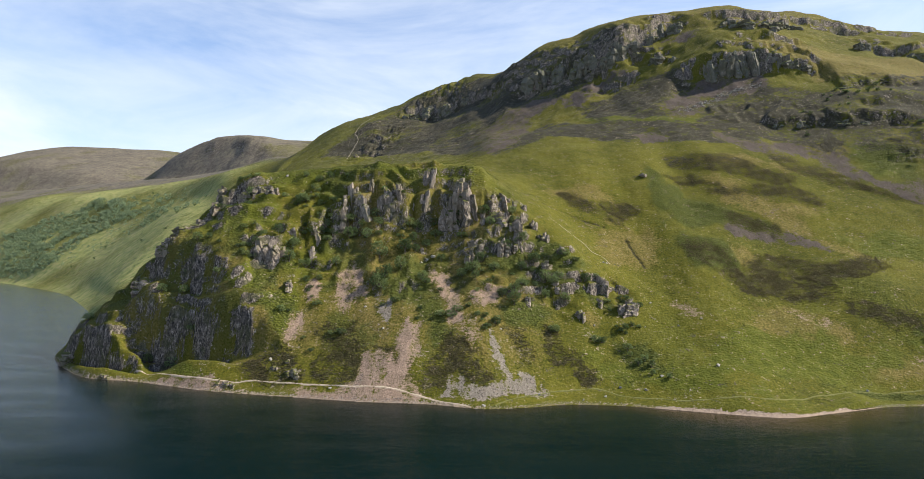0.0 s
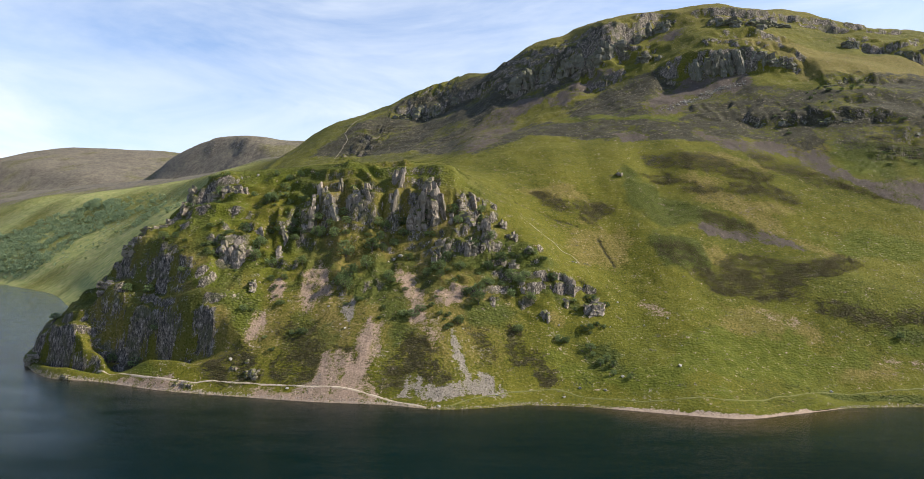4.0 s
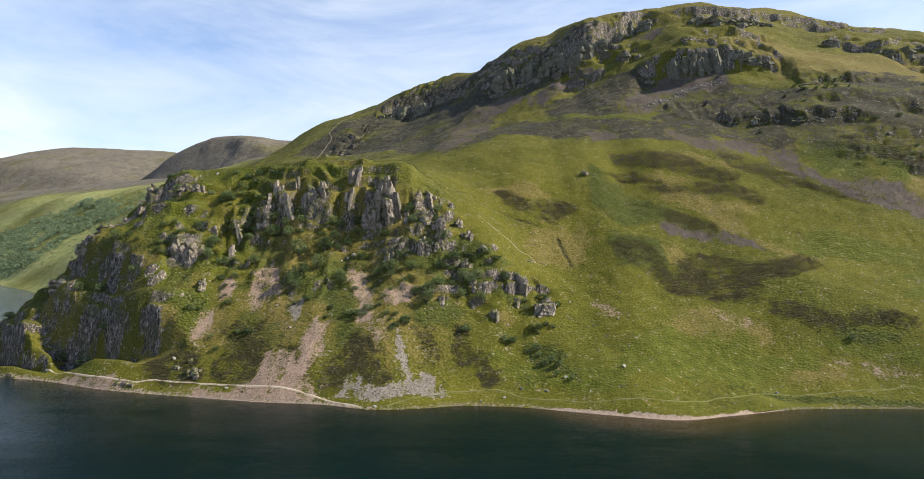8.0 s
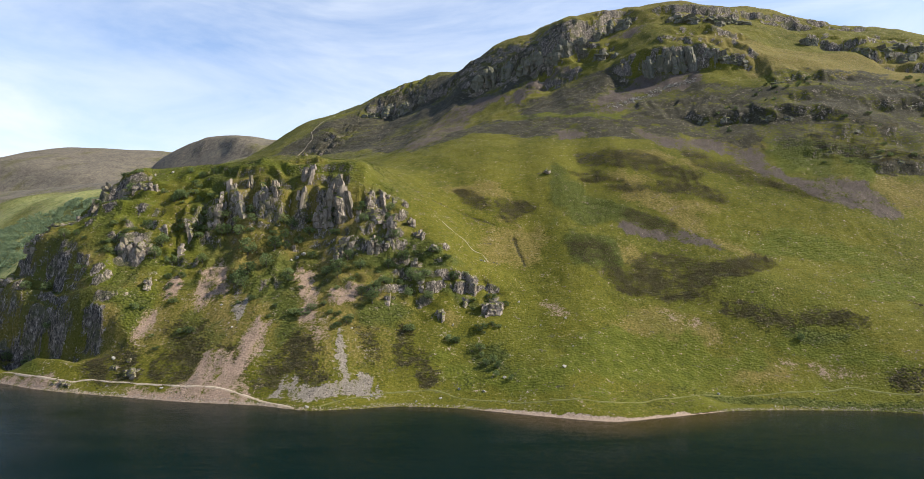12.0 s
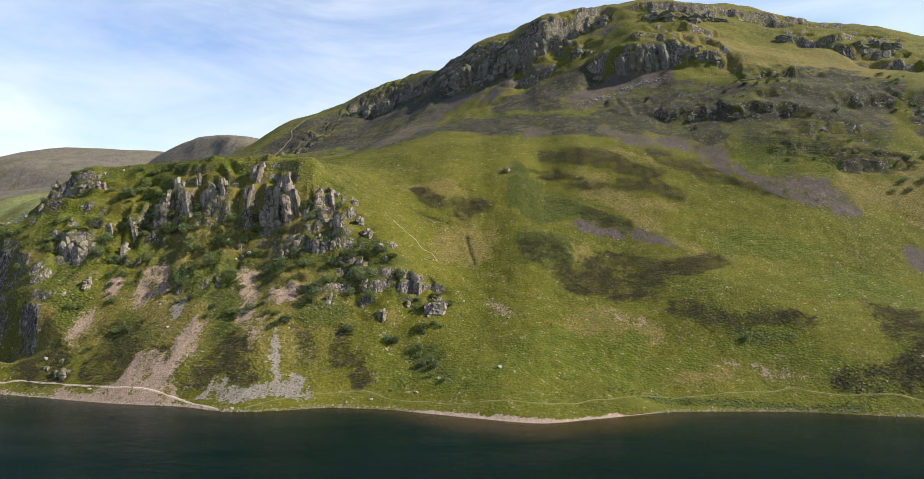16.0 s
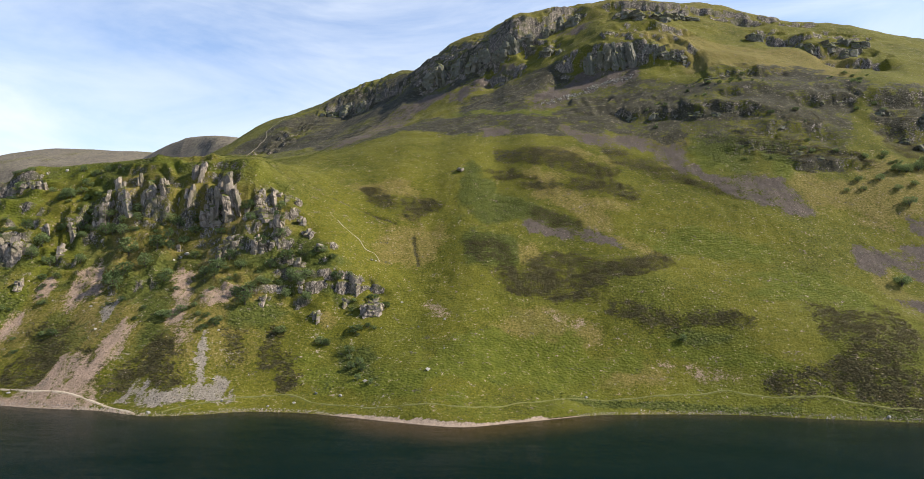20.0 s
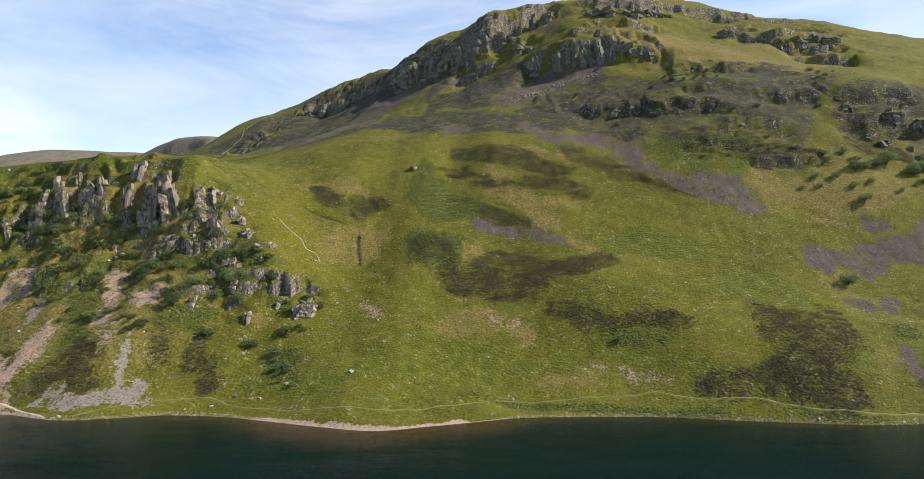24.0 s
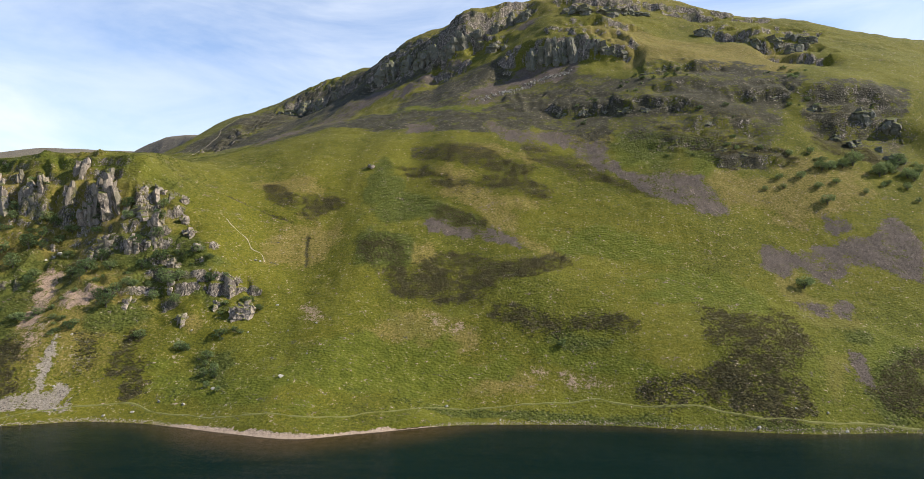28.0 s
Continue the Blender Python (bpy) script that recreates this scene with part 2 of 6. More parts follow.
    rose, _ = scree_colour(n, l, v, (0.265, 0.186, 0.132))
    shingle, _ = scree_colour(n, l, v, (0.30, 0.225, 0.165))
    c = mix(n, l, cover(sums(n, l, "SUBTRACT", sums(n, l, "MULTIPLY", scree, 0.92), sums(n, l, "ADD", clumps, sums(n, l, "MULTIPLY", tufts, 0.6))), 0.38, 0.66), c, grey)
    c = mix(n, l, cover(sums(n, l, "SUBTRACT", pink, sums(n, l, "MULTIPLY", tufts, 0.55)), 0.30, 0.72), c, rose)
    stone, cracks = rock_colour(n, l, v)
    bare = cover(rock, 0.36, 0.56)
    c = mix(n, l, bare, c, stone)
    c = mix(n, l, cover(beach, 0.3, 0.6), c, shingle)
    l.new(c, b.inputs["Base Color"])
    h = sums(n, l, "ADD", sums(n, l, "ADD", fine, sums(n, l, "MULTIPLY", blades, 0.4)), sums(n, l, "MULTIPLY", gaps, scree))
    lumps = sums(n, l, "SUBTRACT", 1.0, cells(n, l, stretched(n, l, v, (0.8, 1.0, 1.0)), 0.75))
    h = sums(n, l, "ADD", h, sums(n, l, "MULTIPLY", lumps, sums(n, l, "ADD", 0.25, sums(n, l, "MULTIPLY", sums(n, l, "ADD", bright, sums(n, l, "ADD", bracken, heather)), 0.9))))
    h = sums(n, l, "ADD", h, sums(n, l, "MULTIPLY", cracks, rock))
    near_turf = sums(n, l, "SUBTRACT", 1.0, sums(n, l, "ADD", moor, hazy_pasture), True)
    h = sums(n, l, "SUBTRACT", h, sums(n, l, "MULTIPLY", tracks, sums(n, l, "MULTIPLY", near_turf, 0.3)))
    relief(n, l, b, h, 0.8, 0.5)
    return m


def rock_material(name, tint, tinted):
    m, n, l, b = material(name, 0.88)
    info = n.new("ShaderNodeObjectInfo")
    place = n.new("ShaderNodeNewGeometry").outputs["Position"]
    c, h = rock_colour(n, l, place)
    c = mix(n, l, sums(n, l, "ADD", tinted, sums(n, l, "MULTIPLY", info.outputs["Random"], 0.30)), c, tint)
    up = n.new("ShaderNodeSeparateXYZ")
    l.new(n.new("ShaderNodeNewGeometry").outputs["Normal"], up.inputs["Vector"])
    turf = sums(n, l, "ADD", up.outputs["Z"], sums(n, l, "MULTIPLY", sums(n, l, "SUBTRACT", noise_tex(n, l, place, 0.5, 4), 0.5), 1.8))
    c = mix(n, l, ramp(n, l, turf, (0.46, (0, 0, 0)), (0.62, (1, 1, 1))), c, ramp(n, l, noise_tex(n, l, place, 1.2), (0.3, (0.045, 0.052, 0.012)), (0.7, (0.14, 0.135, 0.03))))
    l.new(c, b.inputs["Base Color"])
    relief(n, l, b, h, 0.9, 0.45)
    return m


def stone_material(name, tone):
    m, n, l, b = material(name, 0.85)
    v = n.new("ShaderNodeNewGeometry").outputs["Position"]
    r = n.new("ShaderNodeNewGeometry").outputs["Random Per Island"]
    c = ramp(n, l, noise_tex(n, l, v, 2.0, 5), (0.3, tuple(q * 0.5 for q in tone)), (0.7, tuple(q * 1.3 for q in tone)))
    c = mix(n, l, 0.6, c, ramp(n, l, r, (0.0, tuple(q * 0.45 for q in tone)), (1.0, tuple(min(q * 1.7, 0.7) for q in tone))))
    l.new(c, b.inputs["Base Color"])
    relief(n, l, b, noise_tex(n, l, v, 3.0, 5), 0.5, 0.1)
    return m


def leaf_material(name, dark, light, through=0.25):
    m, n, l, b = material(name, 0.75)
    geo = n.new("ShaderNodeNewGeometry")
    info = n.new("ShaderNodeObjectInfo")
    v = n.new("ShaderNodeTexCoord").outputs["Object"]
    f = sums(n, l, "ADD", sums(n, l, "MULTIPLY", geo.outputs["Random Per Island"], 0.55), sums(n, l, "MULTIPLY", info.outputs["Random"], 0.25))
    f = sums(n, l, "ADD", f, sums(n, l, "MULTIPLY", noise_tex(n, l, v, 0.9, 3), 0.25))
    c = ramp(n, l, f, (0.15, dark), (0.85, light))
    l.new(c, b.inputs["Base Color"])
    t, s = n.new("ShaderNodeBsdfTranslucent"), n.new("ShaderNodeMixShader")
    l.new(c, t.inputs["Color"])
    s.inputs["Fac"].default_value = through
    l.new(b.outputs["BSDF"], s.inputs[1])
    l.new(t.outputs["BSDF"], s.inputs[2])
    l.new(s.outputs["Shader"], n["Material Output"].inputs["Surface"])
    return m


def bark_material():
    m, n, l, b = material("bark", 0.9)
    v = n.new("ShaderNodeTexCoord").outputs["Object"]
    f = noise_tex(n, l, stretched(n, l, v, (6, 6, 1.2)), 2.0, 4)
    l.new(ramp(n, l, f, (0.3, (0.05, 0.042, 0.034)), (0.7, (0.17, 0.15, 0.125))), b.inputs["Base Color"])
    relief(n, l, b, f, 0.5, 0.05)
    return m


def path_material(name, dark, light):
    m, n, l, b = material(name, 0.95)
    v = n.new("ShaderNodeTexCoord").outputs["Object"]
    c = ramp(n, l, noise_tex(n, l, v, 0.9, 5, 0.65), (0.3, dark), (0.7, light))
    l.new(mix(n, l, ramp(n, l, noise_tex(n, l, v, 0.25, 4), (0.56, (0, 0, 0)), (0.68, (0.35, 0.35, 0.35))), c, (0.16, 0.165, 0.05)), b.inputs["Base Color"])
    relief(n, l, b, noise_tex(n, l, v, 3.0, 4), 0.5, 0.1)
    return m


def water_material():
    m, n, l, b = material("lake water", 0.09)
    b.inputs["IOR"].default_value = 1.33
    b.inputs["Specular IOR Level"].default_value = 0.20
    v = n.new("ShaderNodeTexCoord").outputs["Object"]
    a = n.new("ShaderNodeAttribute")
    a.attribute_name = "shallow"
    deep = ramp(n, l, noise_tex(n, l, v, 0.008, 3), (0.35, (0.0007, 0.0076, 0.0076)), (0.65, (0.0012, 0.0102, 0.0100)))
    bed = ramp(n, l, noise_tex(n, l, v, 0.35, 4), (0.3, (0.026, 0.018, 0.008)), (0.7, (0.050, 0.034, 0.016)))
    l.new(mix(n, l, a.outputs["Fac"], deep, bed), b.inputs["Base Color"])
    face = n.new("ShaderNodeLayerWeight")
    gloss = n.new("ShaderNodeMapRange")
    gloss.inputs["From Min"].default_value, gloss.inputs["From Max"].default_value = 0.72, 0.93
    gloss.inputs["To Min"].default_value, gloss.inputs["To Max"].default_value = 0.05, 0.78
    l.new(face.outputs["Facing"], gloss.inputs["Value"])
    l.new(gloss.outputs["Result"], b.inputs["Specular IOR Level"])
    gust = noise_tex(n, l, stretched(n, l, v, (1.0, 2.6, 1.0)), 0.02, 4)
    ripple = noise_tex(n, l, stretched(n, l, v, (0.55, 1.6, 1.0)), 1.4, 4, 0.6)
    swell = noise_tex(n, l, stretched(n, l, v, (0.5, 1.2, 1.0)), 0.25, 2)
    h = sums(n, l, "MULTIPLY", sums(n, l, "ADD", ripple, sums(n, l, "MULTIPLY", swell, 1.2)), ramp(n, l, gust, (0.3, (0.35, 0.35, 0.35)), (0.7, (1, 1, 1))))
    relief(n, l, b, h, 0.6, 0.35)
    return m


GROUND, BARK, WATER = ground_material(), bark_material(), water_material()
ROCK = rock_material("pale crag rock", (0.47, 0.378, 0.298), 0.14)
# Crag rock again, tinted darker: greyer stone, with the shade on high cliffs painted in.
DARK_ROCK = rock_material("dark fell rock tinted for shade", (0.150, 0.150, 0.116), 0.46)
TRACK = path_material("trodden path", (0.30, 0.235, 0.16), (0.52, 0.42, 0.31))
HILL_TRACK = path_material("worn hill path", (0.20, 0.165, 0.115), (0.36, 0.30, 0.22))
GREEN_TRACK = path_material("grassy path", (0.10, 0.103, 0.026), (0.180, 0.168, 0.054))
LEAVES = leaf_material("tree leaves", (0.088, 0.126, 0.044), (0.245, 0.300, 0.118), 0.45)
FAR_LEAVES = leaf_material("woodland leaves", (0.120, 0.168, 0.092), (0.245, 0.305, 0.165), 0.35)
DARK_LEAVES = leaf_material("dark shrub leaves", (0.044, 0.070, 0.026), (0.135, 0.182, 0.064), 0.4)
FERN = leaf_material("bracken fronds", (0.090, 0.108, 0.026), (0.185, 0.196, 0.050), 0.5)
LING = leaf_material("heather sprigs", (0.080, 0.067, 0.032), (0.165, 0.141, 0.064), 0.5)
TUSSOCK = leaf_material("grass tussocks", (0.082, 0.090, 0.015), (0.128, 0.124, 0.029), 0.5)
GREY_STONE = stone_material("grey scree stones", (0.108, 0.086, 0.071))
ROSE_STONE = stone_material("rosy scree stones", (0.26, 0.188, 0.138))
SHORE_STONE = stone_material("shore stones", (0.25, 0.205, 0.165))
PALE_STONE = stone_material("pale lichened boulder", (0.26, 0.24, 0.20))


# ---- the lie of the land ----
# Value noise and its sums, for the relief of the ground.
LATTICE = np.random.RandomState(7).rand(256, 256)


def value_noise(x, y):
    xi, yi = np.floor(x), np.floor(y)
    fx, fy = x - xi, y - yi
    fx, fy = fx * fx * (3 - 2 * fx), fy * fy * (3 - 2 * fy)
    i, j = xi.astype(np.int64) & 255, yi.astype(np.int64) & 255
    k, l = (i + 1) & 255, (j + 1) & 255
    low = LATTICE[i, j] * (1 - fx) + LATTICE[k, j] * fx
    high = LATTICE[i, l] * (1 - fx) + LATTICE[k, l] * fx
    return low * (1 - fy) + high * fy


def fbm(x, y, size, octaves=4, shift=0.0):
    """Fractal noise about 0, from -0.5 to 0.5; size is that of its largest lumps in metres."""
    total, weight, norm = 0.0, 1.0, 0.0
    x, y = np.asarray(x, float) / size + shift, np.asarray(y, float) / size + shift * 1.7
    for _ in range(octaves):
        total = total + weight * (value_noise(x, y) - 0.5)
        norm, weight = norm + weight, weight * 0.5
        x, y = x * 2.03 + 17.3, y * 2.03 + 5.1
    return total / norm


def smooth(low, high, v):
    v = np.clip((v - low) / (high - low), 0, 1)
    return v * v * (3 - 2 * v)


def slopes(xs, vs):
    """Slopes of a curve through the knots that overshoots nowhere; vs may hold rows."""
    h = np.diff(xs).reshape((-1,) + (1,) * (vs.ndim - 1))
    d = np.diff(vs, axis=0) / h
    m = np.zeros_like(vs, float)
    same = d[:-1] * d[1:] > 0
    m[1:-1] = np.where(same, 2 * d[:-1] * d[1:] / np.where(same, d[:-1] + d[1:], 1), 0)
    m[0], m[-1] = d[0], d[-1]
    return m


def curve(xs, vs, x):
    x = np.clip(x, xs[0], xs[-1])
    i = np.clip(np.searchsorted(xs, x, side="right") - 1, 0, len(xs) - 2)
    m, h = slopes(xs, vs), xs[i + 1] - xs[i]
    t = (x - xs[i]) / h
    if vs.ndim > 1:
        t, h = t[:, None], h[:, None]
    a, b = vs[i], vs[i + 1]
    return a * (1 + 2 * t) * (1 - t) ** 2 + m[i] * h * t * (1 - t) ** 2 + b * t * t * (3 - 2 * t) + m[i + 1] * h * t * t * (t - 1)


# The shore of the lake, from the far end of the bay to the open side.
SHORE = np.array([
    (-4200, 2600), (-2200, 1950), (-1300, 1450), (-891, 1187), (-751, 1068), (-628, 959),
    (-465, 755), (-365, 611), (-330, 550), (-300, 480), (-282, 430), (-265, 403),
    (-249, 384), (-208, 350), (-186, 345), (-127, 322), (-93, 314), (-45, 304),
    (-16, 301), (13, 293), (34, 297), (55, 303), (76, 302), (100, 296),
    (123, 289), (150, 283), (175, 291), (220, 306), (272, 309), (315, 304),
    (365, 300), (395, 303), (450, 305), (520, 308), (620, 315), (800, 330),
    (1200, 380), (1700, 520), (3500, 1100),
], float)
# Cross-sections of the fell: heights at these distances inland from the shore.
INLAND = np.array([0, 10, 22, 36, 52, 70, 92, 112, 135, 165, 205, 260, 330, 430, 560, 740, 850, 1000, 1500, 2300, 3400, 4700], float)
SECTIONS = {}


def section(x, *heights):
    SECTIONS[x] = heights


section(-1400, 0, 2, 4, 7, 12, 20, 30, 40, 50, 62, 100, 130, 170, 215, 245, 290, 300, 312, 340, 350, 350, 350)
section(-891, 0, 4, 10, 20, 32, 45, 58, 68, 80, 95, 115, 145, 185, 215, 245, 290, 300, 312, 330, 340, 340, 340)
section(-628, 0, 4, 9, 17, 27, 38, 50, 60, 72, 88, 108, 135, 165, 215, 245, 290, 300, 312, 330, 340, 340, 340)
section(-465, 0, 4, 9, 16, 26, 36, 48, 58, 70, 86, 106, 130, 155, 215, 245, 290, 300, 312, 330, 340, 340, 340)
section(-340, 0, 9, 15, 19, 24, 27, 31, 38, 48, 62, 80, 104, 136, 180, 232, 272, 307, 332, 360, 350, 340, 330)
section(-300, 0, 4, 8, 14, 22, 32, 45, 55, 65, 74, 81, 100, 126, 166, 223, 279, 314, 339, 360, 350, 340, 330)
section(-270, 0, 5, 11, 19, 27, 34, 40, 47, 59, 75, 89, 100, 124, 156, 208, 281, 316, 341, 360, 350, 340, 330)
section(-240, 0, 7, 13, 22, 32, 44, 60, 66, 69, 79, 99, 110, 126, 161, 206, 287, 322, 347, 360, 350, 340, 330)
section(-210, 0, 12, 25, 37, 44, 52, 64, 79, 90, 93, 106, 125, 127, 166, 206, 292, 327, 352, 360, 350, 340, 330)
section(-180, 0, 6, 20, 41, 61, 74, 89, 104, 113, 111, 116, 134, 135, 171, 210, 299, 329, 324, 360, 350, 340, 330)
section(-150, 0, 10, 21, 37, 59, 83, 105, 125, 129, 123, 124, 138, 141, 169, 212, 305, 339, 334, 360, 350, 340, 330)
section(-120, 0, 7, 19, 37, 52, 72, 96, 118, 133, 131, 131, 141, 150, 173, 214, 304, 349, 344, 360, 350, 340, 330)
section(-90, 0, 6, 16, 28, 44, 64, 89, 112, 134, 137, 136, 145, 155, 177, 219, 306, 361, 356, 360, 350, 340, 330)
section(-60, 0, 7, 16, 27, 40, 57, 85, 113, 136, 138, 138, 147, 160, 182, 225, 305, 372, 367, 360, 350, 340, 330)
section(-30, 0, 8, 18, 28, 41, 56, 80, 110, 135, 140, 140, 150, 164, 188, 233, 316, 381, 376, 360, 350, 340, 330)
section(0, 0, 5, 13, 24, 37, 52, 73, 105, 134, 140, 140, 152, 168, 193, 243, 333, 388, 383, 360, 370, 350, 340)
section(30, 0, 4, 10, 20, 34, 52, 76, 99, 119, 128, 137, 156, 181, 208, 255, 353, 399, 387, 400, 370, 350, 340)
section(60, 0, 5, 13, 23, 34, 54, 78, 92, 105, 118, 138, 164, 189, 217, 283, 373, 400, 388, 400, 370, 350, 340)
section(95, 0, 4, 10, 17, 28, 42, 59, 71, 86, 111, 138, 167, 193, 225, 300, 395, 404, 392, 400, 370, 350, 340)
section(130, 0, 5, 11, 17, 23, 33, 47, 60, 76, 99, 131, 164, 194, 232, 320, 412, 407, 388, 400, 360, 340, 330)
section(170, 0, 3, 7, 14, 24, 35, 49, 65, 82, 101, 132, 169, 202, 248, 346, 425, 418, 402, 400, 360, 340, 330)
section(210, 0, 3, 9, 19, 32, 44, 59, 72, 88, 114, 152, 182, 218, 275, 393, 443, 434, 424, 400, 360, 340, 330)
section(260, 0, 6, 14, 24, 39, 55, 68, 79, 94, 119, 154, 186, 231, 301, 404, 456, 439, 430, 400, 360, 340, 330)
section(310, 0, 8, 19, 30, 41, 52, 65, 78, 94, 116, 148, 189, 243, 328, 412, 460, 445, 433, 400, 360, 340, 330)
section(360, 0, 8, 20, 31, 39, 48, 61, 75, 95, 118, 149, 200, 251, 335, 417, 459, 448, 434, 400, 360, 340, 330)
section(410, 0, 9, 17, 27, 37, 47, 61, 75, 93, 121, 160, 211, 262, 326, 418, 455, 448, 433, 400, 360, 340, 330)
section(470, 0, 6, 13, 23, 34, 48, 65, 81, 100, 127, 161, 213, 264, 318, 414, 452, 448, 430, 400, 360, 340, 330)
section(540, 0, 7, 15, 25, 37, 51, 68, 84, 103, 127, 164, 222, 264, 327, 400, 436, 435, 422, 400, 360, 340, 330)
section(620, 0, 8, 18, 29, 43, 59, 78, 96, 115, 140, 173, 219, 269, 328, 390, 425, 428, 411, 400, 360, 340, 330)
section(720, 0, 11, 22, 36, 52, 70, 92, 111, 131, 152, 175, 205, 253, 320, 376, 410, 413, 396, 400, 360, 340, 330)
section(1000, 0, 6, 14, 26, 42, 60, 82, 101, 121, 142, 165, 195, 240, 300, 350, 375, 372, 370, 350, 330, 320, 310)
section(1600, 0, 4, 8, 14, 22, 32, 46, 60, 75, 95, 120, 150, 190, 240, 290, 320, 325, 330, 320, 310, 300, 300)
SECTION_X = np.array(sorted(SECTIONS), float)
SECTION_Z = np.array([SECTIONS[x] for x in sorted(SECTIONS)], float)


def shore_y(x):
    return curve(SHORE[:, 0], SHORE[:, 1], np.asarray(x, float))


# The crests of the hills beyond the valley: (x, height) along each, its distance, the fall of its flank and the rounding of its brow.
FAR_HILLS = (
    (np.array([(-1700, 250), (-1330, 370), (-1183, 423), (-1132, 451), (-1098, 460), (-1030, 475), (-963, 485), (-872, 488), (-759, 491), (-669, 481), (-578, 477), (-420, 462), (0, 400), (600, 250)], float), 2350, 0.42, 90),
    (np.array([(-3300, 380), (-2722, 536), (-2616, 579), (-2510, 630), (-2439, 645), (-2262, 658), (-2119, 656), (-1977, 646), (-1834, 641), (-1500, 610), (-900, 450)], float), 3700, 0.34, 160),
    (np.array([(-3600, 640), (-3100, 596), (-2944, 589), (-2800, 560), (-2500, 420)], float), 3900, 0.30, 100),
)


def bare_height(x, y):
    """The height of the land without its small relief; x and y are flat arrays."""
    x, y = np.asarray(x, float), np.asarray(y, float)
    d = y - shore_y(x)
    rows = curve(SECTION_X, SECTION_Z, x)
    n, last = len(INLAND), len(INLAND) - 1
    i = np.clip(np.searchsorted(INLAND, d, side="right") - 1, 0, last - 1)
    h = np.diff(INLAND)
    dz = np.diff(rows, axis=1) / h
    m = np.zeros_like(rows)
    same = dz[:, :-1] * dz[:, 1:] > 0
    m[:, 1:-1] = np.where(same, 2 * dz[:, :-1] * dz[:, 1:] / np.where(same, dz[:, :-1] + dz[:, 1:], 1), 0)
    m[:, 0], m[:, -1] = dz[:, 0], dz[:, -1]
    k = np.arange(len(x))
    t = np.clip((d - INLAND[i]) / h[i], 0, 1)
    a, b, hh = rows[k, i], rows[k, i + 1], h[i]
    z = a * (1 + 2 * t) * (1 - t) ** 2 + m[k, i] * hh * t * (1 - t) ** 2 + b * t * t * (3 - 2 * t) + m[k, i + 1] * hh * t * t * (t - 1)
    z = np.where(d < 0, np.maximum(d * 0.28, -9), z)
    # The far moor with its flat-topped hills, and the low side of the lake behind the eye.
    for crest, crest_y, flank, rounding in FAR_HILLS:
        away = crest_y - y
        away = np.where(away > 0, away, -0.4 * away)
        top = curve(crest[:, 0], crest[:, 1], x) - flank * (np.sqrt(away * away + rounding * rounding) - rounding)
        z = np.maximum(z, top - 500 * (1 - smooth(450, 1150, d)))
    back = np.maximum(0, -350 - y)
    return np.where(y < -350, np.minimum(back * 0.16 - 4, 160), z)

# Patches of ground cover: centre and two half axes in plan; areas: outlines in plan.
PATCHES = {}
AREAS = {}


def patch(kind, x, y, ax, ay, bx, by):
    PATCHES.setdefault(kind, []).append((x, y, ax, ay, bx, by))


def area(kind, *corners):
    AREAS.setdefault(kind, []).append(np.array(corners, float))


def depth_inside(ring, x, y):
    """How far points lie inside an outline, in metres; below 0 outside it."""
    best, inside = np.full(len(x), 1e9), np.zeros(len(x), bool)
    for (ax, ay), (bx, by) in zip(ring, np.roll(ring, -1, 0)):
        ex, ey = bx - ax, by - ay
        t = np.clip(((x - ax) * ex + (y - ay) * ey) / max(ex * ex + ey * ey, 1e-6), 0, 1)
        best = np.minimum(best, np.hypot(x - ax - t * ex, y - ay - t * ey))
        if ey:
            inside ^= ((ay > y) != (by > y)) & (x < ex * (y - ay) / ey + ax)
    return np.where(inside, best, -best)


patch("bracken", 420, 327, 12.2, -2.7, -17.0, -18.8)
patch("bracken", 271, 350, 9.9, -2.0, -0.8, -3.3)
patch("bracken", 92, 335, 7.1, -2.1, 4.3, -13.8)
patch("bracken", 98, 333, 6.7, -5.3, -8.1, -13.6)
patch("bracken", -30, 375, 22, 0.1, 1.2, -13.5)
patch("bracken", 43, 386, 28, -1.3, -7.8, -16.9)
patch("bracken", 247, 313, 63, -4.1, -0.3, -2.6)
patch("bracken", 358, 303, 28, -2.7, -1.1, -1.8)
# The next two darken an upright band, painting the shade of a slight hollow.
patch("bracken", 157, 474, 13.2, 5.2, -6.9, -26)
patch("bracken", 157, 472, 10.1, 3.0, 4.8, -31)
patch("bracken", 354, 511, 23, -9.4, -7.9, -14.6)
patch("bracken", 393, 506, 14.1, -3.6, -6.3, -12.9)
patch("bright", 170, 338, 43, 7.4, 1.4, -12.9)
patch("bright", 180, 330, 51, 5.0, -7.2, -12.4)
patch("bright", 278, 338, 30, -10.8, -1.3, -4.0)
patch("straw", 238, 508, 16.1, -9.0, -0.7, -2.4)
patch("straw", 308, 499, 11.1, -10.5, -0.9, -1.7)
patch("straw", 216, 510, 17.8, -3.6, -0.3, -2.5)
patch("straw", 114, 431, 17.3, -7.1, -8.1, -15.5)
patch("straw", 98, 474, 27, -1.5, -1.8, -7.2)
patch("straw", 111, 420, 13.6, -5.0, -7.1, -14.6)
patch("straw", 110, 422, 20, -0.8, 2.1, -12.2)
